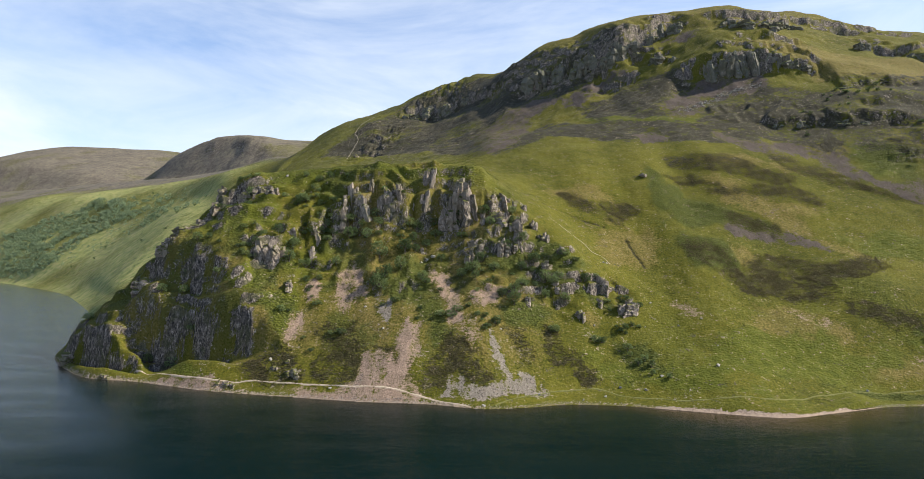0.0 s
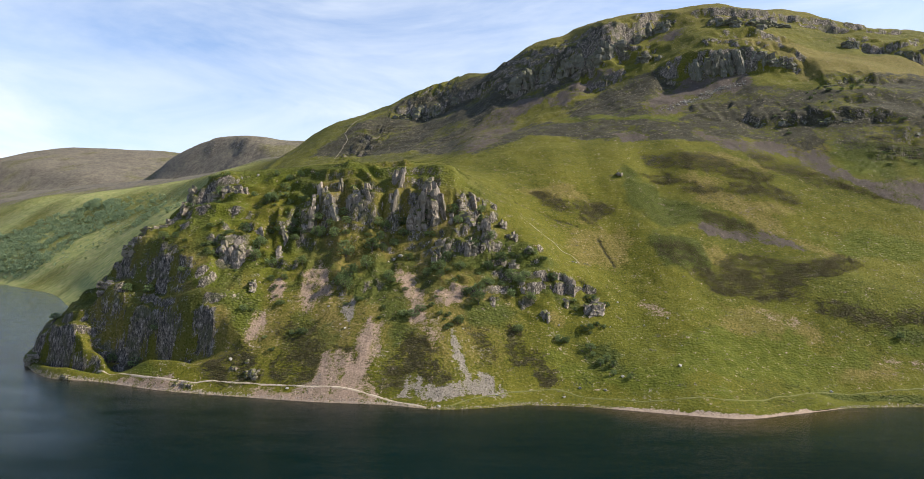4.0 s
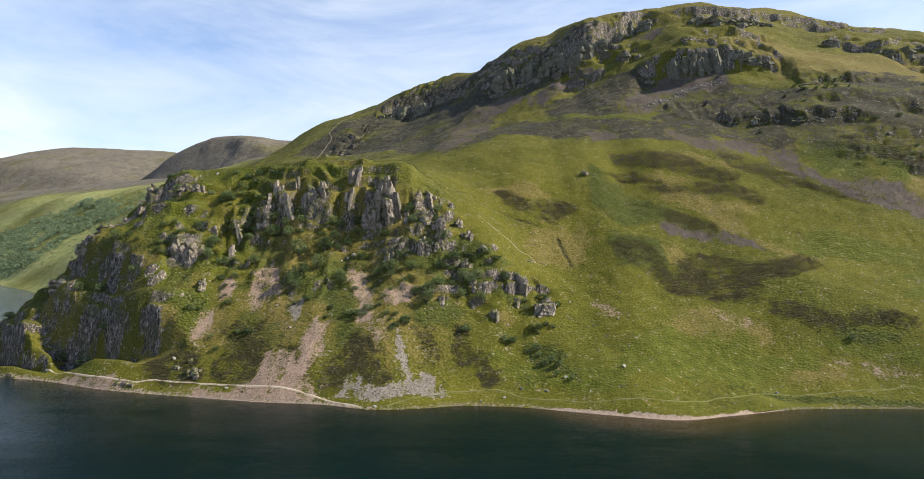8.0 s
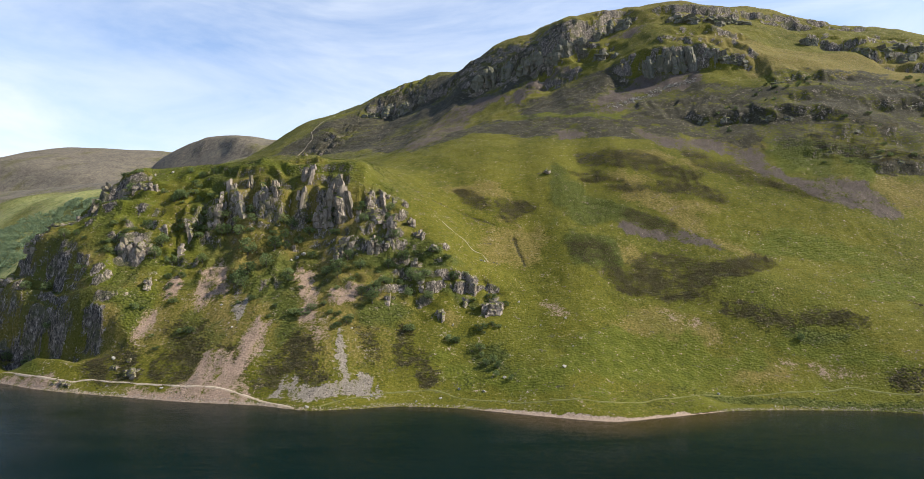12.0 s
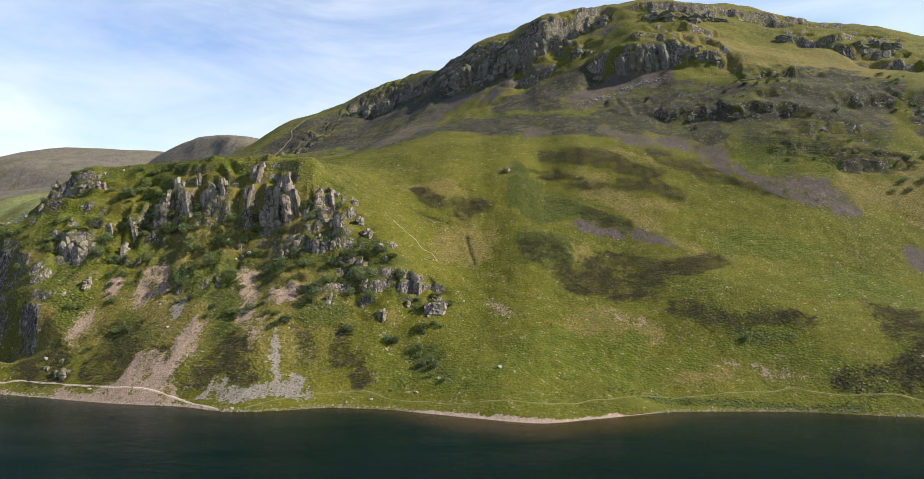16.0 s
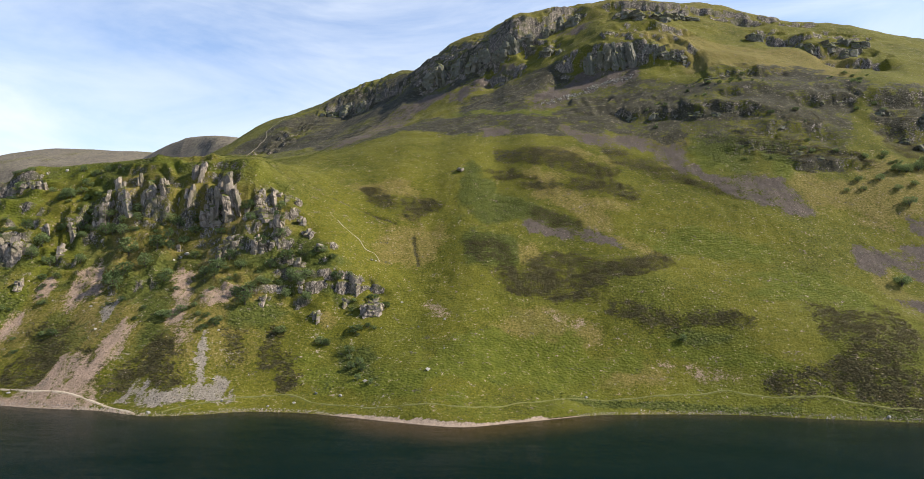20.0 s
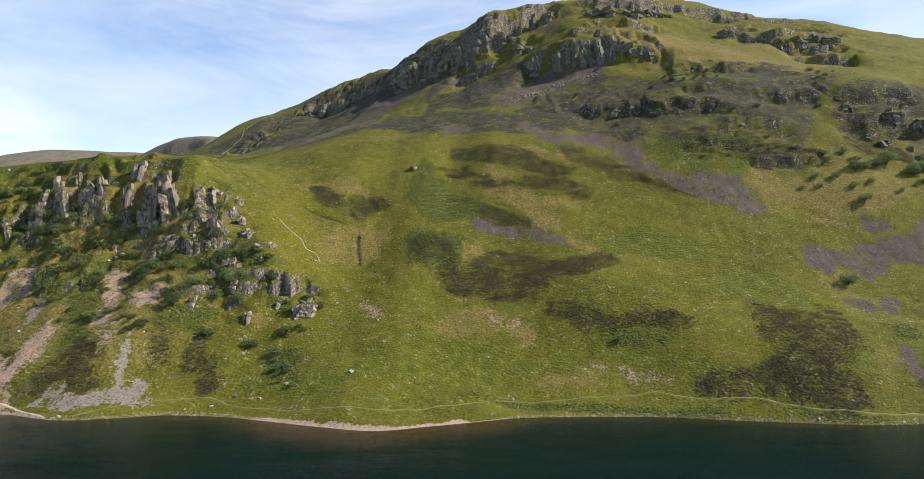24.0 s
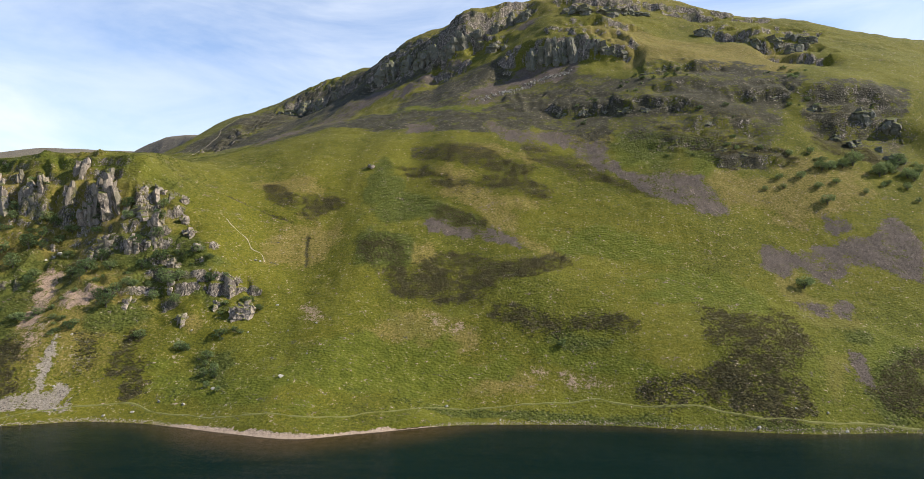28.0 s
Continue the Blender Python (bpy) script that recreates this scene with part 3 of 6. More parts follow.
patch("straw", 220, 470, 24, -6.2, -1.3, -9.7)
patch("straw", 335, 523, 48, -18.8, -2.8, -9.6)
patch("straw", 413, 463, 38, -15.4, -10.1, -14.5)
patch("straw", 463, 473, 27, -7.6, -14.2, -21)
patch("straw", 196, 359, 27, -3.3, 0.2, -11.6)
patch("straw", 405, 364, 11.8, -8.5, -9.1, -11.7)
patch("straw", 230, 338, 14.1, -1.5, -0.4, -4.1)
patch("straw", 23, 352, 15.8, -1.3, -7.6, -18.6)
patch("straw", -48, 351, 24, -4.2, 2.6, -17.5)
patch("straw", 5.7, 338, 16.1, -0.7, -0.1, -12.9)
patch("straw", 230, 465, 36, -6.2, -3.5, -6.2)
patch("bright", -104, 359, 13.1, 2.7, 3.7, -12.2)
patch("bright", -129, 371, 14.7, -1.5, 2.8, -7.8)
patch("bright", -108, 441, 26, -2.5, 1.9, -7.3)
patch("bright", -143, 408, 20, -2.4, 1.9, -5.2)
patch("bright", -61, 433, 50, -11.5, 0.6, -4.0)
patch("bright", -159, 345, 26, -16.0, 1.5, -4.7)
patch("bright", -190, 353, 10.7, -1.4, 1.0, -2.7)
patch("bright", 342, 385, 28, -1.9, -6.0, -14.9)
patch("bright", 310, 417, 37, -7.2, -4.4, -15.1)
patch("bright", 421, 342, 13.1, -1.1, -11.4, -14.3)
patch("bright", 112, 317, 39, -13.5, -4.5, -11.6)
patch("straw", 75, 359, 5.2, 0.8, 2.4, -5.1)
patch("rock", -28, 418, 38, 0.2, 1.4, -17.6)
patch("rock", -77, 421, 29, -8.0, 3.7, -18.8)
patch("rock", -1.9, 413, 19.6, -5.3, 0.3, -13.3)
patch("rock", -88, 409, 16.1, -1.9, 3.5, -15.2)
patch("rock", 25, 404, 16.7, -2.0, -8.3, -14.9)
patch("rock", 17.3, 394, 21, 2.1, -0.2, -7.9)
patch("rock", -147, 431, 13.9, -1.2, 4.8, -8.2)
patch("rock", -180, 441, 15.3, -6.6, 20, -36)
patch("rock", -123, 395, 17.8, 1.7, 3.5, -10.6)
patch("rock", -132, 357, 18.2, -5.6, 6.6, -17.0)
patch("rock", -170, 375, 20, -5.1, 5.7, -12.0)
patch("rock", -185, 367, 21, -3.2, 7.2, -13.5)
patch("rock", -221, 372, 35, -23, 30, -39)
patch("rock", -195, 396, 19.9, -3.2, 21, -31)
patch("rock", -52, 377, 13.9, -1.7, 1.0, -6.3)
patch("rock", 66, 391, 9.6, 3.0, -1.3, -8.3)
patch("rock", 79, 379, 16.1, 2.5, -3.1, -7.0)
patch("rock", 55, 377, 12.1, -1.8, -1.6, -4.7)
patch("rock", 37, 365, 12.3, 3.2, -0.6, -6.2)
patch("rock", 65, 361, 8.7, -0.8, -1.7, -4.5)
patch("rock", -95, 391, 12.7, 0.1, 2.3, -9.0)
patch("rock", 97, 372, 6.7, 1.0, -2.1, -8.3)
patch("rock", -121, 326, 8.2, -1.2, 1.4, -3.6)
patch("rock", -204, 351, 8.2, -1.5, 1.7, -2.9)
patch("rock", -32, 1102, 34, 15.7, 17.5, -48)
patch("rock", -59, 1058, 21, 26, 15.8, -39)
patch("rock", -127, 924, 26, 75, 16.1, -35)
area("heather", (104, 463), (115, 470), (128, 465), (138, 461), (135, 457), (125, 454), (116, 447), (106, 451))
area("heather", (75, 474), (83, 473), (102, 459), (99, 455), (83, 463))
area("heather", (169, 530), (193, 526), (216, 517), (238, 504), (263, 494), (260, 481), (243, 487), (228, 492), (213, 495), (187, 510), (171, 516))
area("heather", (166, 501), (182, 500), (190, 489), (181, 489), (168, 491))
area("heather", (192, 484), (207, 483), (233, 482), (260, 483), (270, 479), (258, 473), (240, 471), (224, 478), (202, 475), (191, 478))
area("heather", (260, 472), (273, 471), (272, 467), (260, 467))
area("heather", (256, 524), (270, 519), (283, 511), (301, 503), (318, 485), (338, 470), (348, 459), (336, 466), (319, 477), (301, 488), (282, 498), (264, 501))
area("bracken", (154, 473), (167, 475), (184, 470), (204, 460), (224, 451), (227, 437), (210, 441), (186, 446), (166, 440), (156, 444))
area("heather", (198, 459), (212, 456), (227, 447), (226, 437), (212, 443), (199, 449))
area("heather", (151, 419), (161, 424), (173, 423), (179, 414), (181, 405), (172, 405), (166, 410), (162, 402), (155, 404))
area("bracken", (149, 427), (165, 429), (181, 427), (184, 404), (164, 399), (151, 399))
area("heather", (166, 399), (182, 403), (201, 417), (221, 417), (241, 403), (253, 408), (269, 411), (280, 405), (272, 398), (259, 393), (239, 390), (233, 382), (227, 375), (211, 378), (191, 383), (181, 385), (174, 390))
area("heather", (233, 371), (242, 370), (254, 365), (269, 361), (279, 363), (295, 360), (306, 356), (302, 351), (291, 352), (277, 356), (247, 358), (246, 364), (233, 365))
area("bracken", (271, 354), (281, 351), (292, 347), (288, 344), (280, 345), (274, 343), (270, 347))
area("heather", (342, 367), (355, 361), (372, 359), (385, 367), (386, 352), (387, 341), (373, 332), (368, 325), (374, 318), (370, 309), (359, 305), (345, 306), (334, 310), (325, 313), (323, 315), (326, 320), (320, 323), (336, 329), (344, 335), (337, 339), (338, 352))
area("heather", (297, 322), (305, 324), (315, 321), (321, 316), (321, 313), (307, 314), (299, 317))
area("heather", (410, 326), (431, 340), (442, 346), (417, 310), (405, 314), (402, 321))
area("bracken", (407, 355), (421, 353), (418, 347), (407, 347))
area("scree", (185, 444), (198, 446), (218, 441), (233, 437), (247, 428), (251, 418), (239, 426), (225, 434), (201, 434), (191, 437))
area("scree", (233, 569), (247, 555), (274, 542), (292, 550), (300, 543), (303, 527), (321, 523), (323, 497), (336, 486), (340, 479), (335, 478), (319, 489), (303, 506), (295, 520), (284, 530), (261, 527), (242, 531))
area("scree", (339, 483), (359, 483), (383, 476), (386, 464), (387, 447), (372, 446), (355, 453), (343, 461), (335, 478))
area("scree", (395, 416), (405, 420), (416, 414), (429, 419), (449, 422), (469, 425), (493, 444), (495, 434), (492, 413), (474, 390), (464, 396), (449, 405), (438, 405), (424, 387), (419, 392), (417, 403), (411, 408), (400, 395), (393, 402))
area("scree", (451, 441), (460, 441), (461, 432), (449, 428), (444, 432))
area("scree", (403, 340), (410, 341), (402, 324), (395, 323), (396, 329))
area("scree", (396, 375), (407, 373), (406, 366), (395, 368))
area("scree", (422, 380), (425, 374), (418, 366), (416, 369))
area("screepink", (251, 337), (266, 336), (273, 331), (287, 327), (287, 325), (274, 326), (268, 329), (260, 334))
area("screepink", (196, 370), (208, 364), (218, 362), (219, 358), (208, 359), (200, 364))
area("screepink", (129, 374), (136, 373), (141, 362), (135, 364))
area("straw", (101, 432), (118, 430), (133, 429), (132, 411), (116, 409), (104, 410))
area("straw", (182, 419), (196, 424), (199, 411), (185, 404))
area("straw", (223, 461), (238, 461), (250, 448), (249, 433), (235, 439))
area("straw", (173, 366), (197, 374), (226, 357), (225, 347), (193, 347), (172, 354))
area("straw", (219, 334), (251, 334), (248, 326), (218, 326))
area("straw", (192, 492), (217, 492), (227, 484), (207, 481), (192, 487))
area("straw", (215, 474), (236, 473), (233, 466), (214, 467))
area("straw", (91, 485), (110, 483), (102, 471), (93, 474))
area("straw", (244, 435), (270, 416), (280, 406), (265, 411), (246, 424))
area("straw", (219, 518), (243, 509), (264, 497), (268, 499), (240, 518))
area("straw", (398, 405), (410, 406), (406, 383), (405, 364), (394, 371), (391, 386))
area("straw", (390, 337), (403, 340), (391, 321), (381, 312), (379, 321))
area("straw", (404, 479), (440, 476), (461, 463), (470, 444), (449, 442), (416, 451), (395, 458))
area("bright", (365, 388), (379, 380), (376, 365), (360, 365), (354, 373))
area("bright", (333, 536), (357, 535), (364, 519), (361, 502), (337, 495), (330, 511))
area("bright", (388, 510), (403, 508), (389, 479), (379, 478))
area("heather", (-86, 354), (-73, 350), (-63, 350), (-54, 334), (-52, 324), (-53, 314), (-62, 316), (-76, 320), (-81, 330), (-76, 338))
area("heather", (-16, 326), (-10, 337), (3, 337), (10, 327), (16, 314), (13, 308), (4, 310), (-2, 318), (-6, 316), (-7, 309), (-17, 306), (-22, 312))
area("heather", (24, 344), (35, 345), (40, 332), (38, 327), (31, 332))
area("heather", (46, 351), (54, 351), (57, 337), (65, 333), (63, 326), (53, 326), (47, 330))
area("heather", (-115, 339), (-102, 342), (-88, 334), (-81, 321), (-105, 323), (-121, 334))
area("heather", (-45, 334), (-30, 330), (-25, 315), (-31, 315), (-37, 324), (-42, 327))
area("heather", (60, 323), (69, 324), (71, 317), (63, 317))
area("bracken", (-28, 364), (-12, 362), (-10, 347), (-22, 351))
area("bracken", (-110, 363), (-99, 365), (-95, 353), (-105, 353))
area("bracken", (-16, 347), (-9, 344), (-9, 337), (-15, 329))
area("bracken", (52, 377), (77, 376), (91, 367), (74, 370))
area("bracken", (23, 355), (42, 363), (56, 362), (43, 348), (24, 346))
area("bracken", (93, 342), (99, 344), (110, 318), (106, 317), (99, 329))
area("screepink", (-52, 331), (-40, 329), (-35, 322), (-24, 315), (-22, 311), (-18, 306), (-22, 299), (-52, 303), (-60, 313), (-51, 316), (-51, 324))
area("screepink", (-34, 338), (-31, 347), (-24, 344), (-22, 331), (-26, 320), (-25, 312), (-32, 320))
area("screepink", (-74, 379), (-68, 387), (-59, 379), (-57, 368), (-65, 366), (-69, 360), (-74, 363))
area("screepink", (-18, 386), (-11, 383), (-6, 370), (-0, 355), (0, 345), (-6, 347), (-10, 363), (-17, 370))
area("screepink", (5, 363), (22, 364), (20, 357), (9, 356))
area("screepink", (-172, 344), (-149, 333), (-127, 327), (-123, 321), (-146, 329), (-166, 338))
area("screepink", (-92, 319), (-78, 316), (-69, 311), (-56, 308), (-57, 303), (-81, 309))
area("screepink", (0, 344), (4, 344), (9, 336), (7, 329), (3, 337))
area("screepink", (-94, 371), (-89, 377), (-85, 375), (-87, 367), (-92, 364))
area("screepink", (-97, 355), (-92, 360), (-90, 349), (-97, 345), (-97, 350))
area("scree", (-7, 317), (-2, 318), (6, 309), (16, 309), (22, 315), (18, 327), (22, 331), (27, 316), (40, 312), (38, 308), (25, 304), (6, 301), (-11, 304), (-7, 310))
area("scree", (31, 321), (37, 318), (43, 308), (39, 307), (35, 312))
area("scree", (-53, 370), (-42, 362), (-43, 352), (-49, 356))
area("scree", (-58, 308), (-51, 318), (-52, 313), (-53, 306))
area("scree", (14, 340), (16, 341), (22, 330), (18, 327))
area("straw", (-28, 352), (-10, 348), (11, 340), (22, 330), (14, 321), (6, 335), (-20, 338))
area("straw", (-75, 385), (-50, 351), (-63, 351), (-80, 361))
area("scree", (269, 702), (298, 689), (328, 679), (321, 651), (291, 647), (262, 649), (237, 621), (218, 618), (212, 649), (240, 690))
area("scree", (163, 579), (182, 587), (184, 562), (164, 561))
area("scree", (272, 808), (305, 799), (289, 775), (267, 810))
area("scree", (24, 591), (12, 799), (54, 821), (101, 836), (122, 785), (84, 773), (53, 614))
area("scree", (128, 778), (159, 797), (202, 782), (213, 762), (178, 771), (140, 737))
area("heather", (128, 658), (179, 625), (224, 593), (261, 585), (270, 560), (257, 540), (228, 545), (190, 557), (155, 571), (131, 620))
area("heather", (251, 633), (292, 631), (338, 600), (354, 574), (377, 558), (392, 546), (365, 544), (337, 556), (334, 532), (306, 518), (296, 537), (274, 560), (252, 575), (231, 598))
area("heather", (368, 531), (394, 526), (417, 516), (438, 500), (433, 492), (406, 493), (396, 513), (374, 516))
area("heather", (390, 616), (424, 614), (471, 626), (493, 622), (473, 594), (432, 599), (393, 609))
area("heather", (98, 722), (123, 673), (130, 601), (85, 625), (52, 584), (30, 584), (58, 684))
area("heather", (139, 732), (195, 736), (214, 686), (206, 647), (171, 655), (147, 661))
area("heather", (373, 528), (403, 521), (420, 509), (446, 498), (462, 493), (450, 489), (418, 494), (398, 510), (378, 515))
area("heather", (502, 559), (528, 569), (589, 566), (528, 481), (508, 493), (481, 505), (483, 524))
area("heather", (419, 615), (458, 618), (513, 587), (500, 560), (454, 562), (415, 576))
area("heather", (405, 551), (438, 560), (451, 535), (433, 526), (408, 533))
area("bright", (130, 700), (165, 659), (186, 697), (193, 655), (207, 618), (233, 606), (225, 595), (179, 625), (145, 637))
area("bright", (339, 535), (361, 519), (358, 494), (330, 494), (330, 517))
area("straw", (299, 714), (398, 743), (423, 721), (475, 695), (536, 689), (552, 652), (509, 593), (430, 614), (370, 635), (372, 666), (320, 718))
area("rock", (278, 709), (294, 721), (347, 737), (369, 739), (400, 743), (370, 705), (388, 685), (386, 668), (355, 671), (334, 681), (310, 686), (283, 703))
area("rock", (82, 1011), (126, 936), (170, 932), (207, 825), (251, 850), (299, 882), (294, 822), (271, 831), (238, 820), (220, 807), (183, 809), (161, 823), (130, 823), (99, 871), (75, 881), (55, 958))
area("rock", (339, 822), (390, 815), (434, 811), (428, 786), (367, 753), (337, 792))
area("rock", (236, 807), (266, 790), (258, 753), (237, 777))
area("rock", (-119, 1052), (-87, 1104), (-24, 1108), (3, 1056), (-21, 1010), (-73, 1021))
area("rock", (380, 634), (403, 629), (434, 635), (425, 615), (396, 615), (378, 614))
area("rock", (488, 769), (526, 773), (521, 726), (520, 724), (493, 739))
area("rock", (526, 725), (594, 776), (623, 751), (593, 711), (530, 690), (518, 690))
area("rock", (555, 692), (594, 715), (571, 678), (538, 662))
area("rock", (367, 530), (394, 526), (416, 514), (419, 512), (392, 514))
area("rock", (251, 632), (295, 622), (347, 583), (345, 568), (303, 581), (255, 603))
area("rock", (500, 556), (533, 554), (573, 543), (561, 528), (524, 532), (493, 535))
area("rock", (456, 577), (504, 581), (498, 560), (468, 560))
area("rock", (540, 692), (577, 692), (584, 648), (571, 641), (540, 658))
area("rock", (382, 525), (405, 514), (459, 498), (455, 490), (415, 497))
area("heath", (-211, 934), (-157, 1043), (-89, 1114), (35, 1080), (82, 999), (207, 824), (238, 819), (182, 804), (136, 797), (84, 777), (49, 624), (22, 601), (-29, 747), (-113, 859))
area("heath", (128, 658), (179, 625), (224, 593), (261, 585), (270, 560), (257, 540), (228, 545), (190, 557), (155, 571), (85, 625), (52, 584), (58, 684))
area("heath", (199, 760), (270, 707), (219, 621), (180, 635), (137, 696))
area("heath", (257, 654), (316, 649), (367, 603), (414, 586), (498, 578), (431, 485), (406, 492), (394, 510), (373, 515), (332, 529), (305, 517), (296, 537), (274, 560), (231, 598))
# The next outline paints the shaded scar of a far hill dark.
area("heath", (-1650, 3496), (-984, 2342), (-703, 2135), (-281, 1033), (-766, 2090), (-931, 2227), (-1065, 2368))
area("heath", (-2051, 3133), (-1935, 3191), (-1811, 3194), (-1779, 3090), (-1944, 3021))


def weight(kind, x, y, z):
    """How far a kind of cover holds at each point, with ragged edges, 0 to 1."""
    w = np.zeros(len(x))
    ragged = fbm(x, y + 0.6 * z, 14, 5, 3.1) * 1.7 + fbm(x, y + 0.6 * z, 3.0, 2, 3.7) * 0.5
    if kind.startswith("scree"):
        ragged = ragged * 0.75 + fbm(x, y * 0.22, 4.5, 4, 3.3) * 1.1
    if kind == "heather":
        ragged = ragged + fbm(x, y + 0.6 * z, 7.0, 3, 5.9) * 1.3
    for cx, cy, ax, ay, bx, by in PATCHES.get(kind, ()):
        reach = 1.9 * (math.hypot(ax, ay) + math.hypot(bx, by))
        near = np.nonzero((np.abs(x - cx) < reach) & (np.abs(y - cy) < reach))[0]
        det = ax * by - ay * bx
        if not len(near) or abs(det) < 1e-6:
            continue
        dx, dy = x[near] - cx, y[near] - cy
        u, v = (dx * by - dy * bx) / det, (ax * dy - ay * dx) / det
        w[near] = np.maximum(w[near], smooth(1.35, 0.65, np.sqrt(u * u + v * v) + ragged[near]))
    for ring in AREAS.get(kind, ()):
        (x0, y0), (x1, y1) = ring.min(0) - 16, ring.max(0) + 16
        near = np.nonzero((x > x0) & (x < x1) & (y > y0) & (y < y1))[0]
        soft = 1.6 + 0.006 * (y1 - 330)
        inside = depth_inside(ring, x[near], y[near]) - ragged[near] * ((3.0 if kind.startswith("scree") else 2.2) * soft) + 0.3 * soft
        w[near] = np.maximum(w[near], smooth(-1.6 * soft, 1.2 * soft, inside))
    if kind == "heather":
        w *= 0.52 + 0.48 * smooth(-0.18, 0.03, fbm(x, y + 0.6 * z, 8.0, 4, 8.3))
    elif kind == "scree":
        w *= np.where(y > 400, 0.62 + 0.38 * smooth(-0.16, 0.06, fbm(x, y * 0.5, 9.0, 4, 9.1)), 1.0)
    return w


def spread(*stretches):
    """Coordinates whose spacing glides between the steps given: (start, step), ..., end."""
    out, at = [], stretches[0][0]
    for (a, step), nxt in zip(stretches[:-1], stretches[1:]):
        b = nxt[0] if isinstance(nxt, tuple) else nxt
        after = nxt[1] if isinstance(nxt, tuple) else step
        while at < b:
            out.append(at)
            at += step + (after - step) * (at - a) / (b - a)
    out.append(stretches[-1])
    return np.array(out)


def sheet(name, x, y, z, columns, rows, mat):
    """A mesh of quads over a grid of points, row by row."""
    me = bpy.data.meshes.new(name)
    i = np.arange(rows - 1)[:, None] * columns + np.arange(columns - 1)[None]
    quads = np.stack([i, i + 1, i + columns + 1, i + columns], -1).reshape(-1, 4)
    me.vertices.add(len(x))
    me.vertices.foreach_set("co", np.stack([x, y, z], 1).astype(np.float32).ravel())
    me.loops.add(quads.size)
    me.loops.foreach_set("vertex_index", quads.astype(np.int32).ravel())
    me.polygons.add(len(quads))
    me.polygons.foreach_set("loop_start", np.arange(0, quads.size, 4, dtype=np.int32))
    me.polygons.foreach_set("use_smooth", np.ones(len(quads), bool))
    me.update()
    me.validate()
    me.materials.append(mat)
    return new(name, me)


def paint(me, name, *channels):
    a = me.attributes.new(name, "FLOAT_COLOR", "POINT")
    a.data.foreach_set("color", np.stack(channels, 1).astype(np.float32).ravel())


SCARPS = []


def scarp(x0, y0, x1, y1, high, deep):
    """A line of cliff, seen from the lake: the ground drops by high over deep metres in front of it."""
    SCARPS.append((x0, y0, x1, y1, high * (0.85 if x1 < -110 and y0 < 460 else 0.66 if y0 < 460 else 0.45 if y0 > 795 and x0 > 300 else 0.62), deep))


scarp(-108, 404, -72, 413, 15, 7); scarp(-70, 412, -22, 410, 17, 7); scarp(-24, 408, 14, 409, 18, 7)
scarp(8, 392, 42, 399, 9, 6); scarp(16, 410, 40, 416, 8, 5); scarp(-130, 388, -108, 392, 12, 6)
scarp(-182, 428, -142, 432, 12, 6); scarp(-200, 381, -120, 349, 36, 5); 
scarp(-258, 396, -196, 360, 40, 6); scarp(-212, 404, -150, 376, 24, 7); scarp(-60, 372, -30, 377, 7, 5)
scarp(50, 371, 98, 384, 6, 5); scarp(38, 386, 70, 393, 6, 5); scarp(-165, 408, -120, 410, 8, 6)
scarp(255, 718, 330, 681, 34, 16); scarp(335, 676, 385, 664, 26, 13); scarp(325, 740, 400, 735, 12, 9)
scarp(90, 890, 180, 806, 34, 18); scarp(170, 800, 225, 806, 36, 18); scarp(215, 806, 285, 850, 36, 18)
scarp(330, 822, 420, 806, 22, 10); scarp(415, 812, 500, 806, 18, 10); scarp(490, 806, 580, 800, 14, 10)
scarp(160, 775, 215, 758, 14, 10); scarp(495, 738, 530, 716, 18, 10); scarp(520, 690, 570, 690, 26, 12)
scarp(520, 664, 570, 640, 18, 10); scarp(385, 612, 455, 614, 10, 7); scarp(380, 580, 420, 578, 10, 7)
scarp(435, 562, 480, 560, 14, 8); scarp(495, 556, 560, 548, 18, 9); scarp(490, 530, 560, 524, 20, 9)
scarp(395, 528, 440, 524, 14, 8); scarp(360, 514, 415, 512, 9, 6); scarp(400, 492, 450, 490, 10, 6)
scarp(290, 586, 400, 548, 13, 8); scarp(-960, 2290, -790, 2170, 40, 60); scarp(-800, 2170, -690, 2080, 30, 50)
scarp(0, 1010, 60, 950, 24, 16); scarp(-80, 1080, -10, 1010, 20, 16)

# ---- the ground: one sheet from the lake bed to the far hills ----
gx = spread((-4300, 160), (-1100, 12), (-330, 1.6), (-260, 1.15), (130, 1.15), (430, 1.8), (620, 3.5), (1000, 14), (2000, 160), 3400)
gy = spread((-1500, 120), (150, 14), (276, 1.1), (300, 1.0), (450, 1.15), (560, 2.0), (900, 2.6), (1150, 6), (2300, 26), (3600, 60), 4700)
COLS, ROWS_Y = len(gx), len(gy)
GX, GY = (q.ravel() for q in np.meshgrid(gx, gy))
GZ = np.concatenate([bare_height(GX[k:k + 40000], GY[k:k + 40000]) for k in range(0, len(GX), 40000)])
INLAND_D = GY - shore_y(GX)
on_land = smooth(0, 14, INLAND_D)
rough = 0.8 * weight("rock", GX, GY, GZ)
far_up = smooth(230, 420, INLAND_D) * smooth(-420, -150, GX)
crag_side = smooth(75, 20, GX) * smooth(-330, -260, GX) * smooth(8, 40, INLAND_D) * smooth(190, 130, INLAND_D)
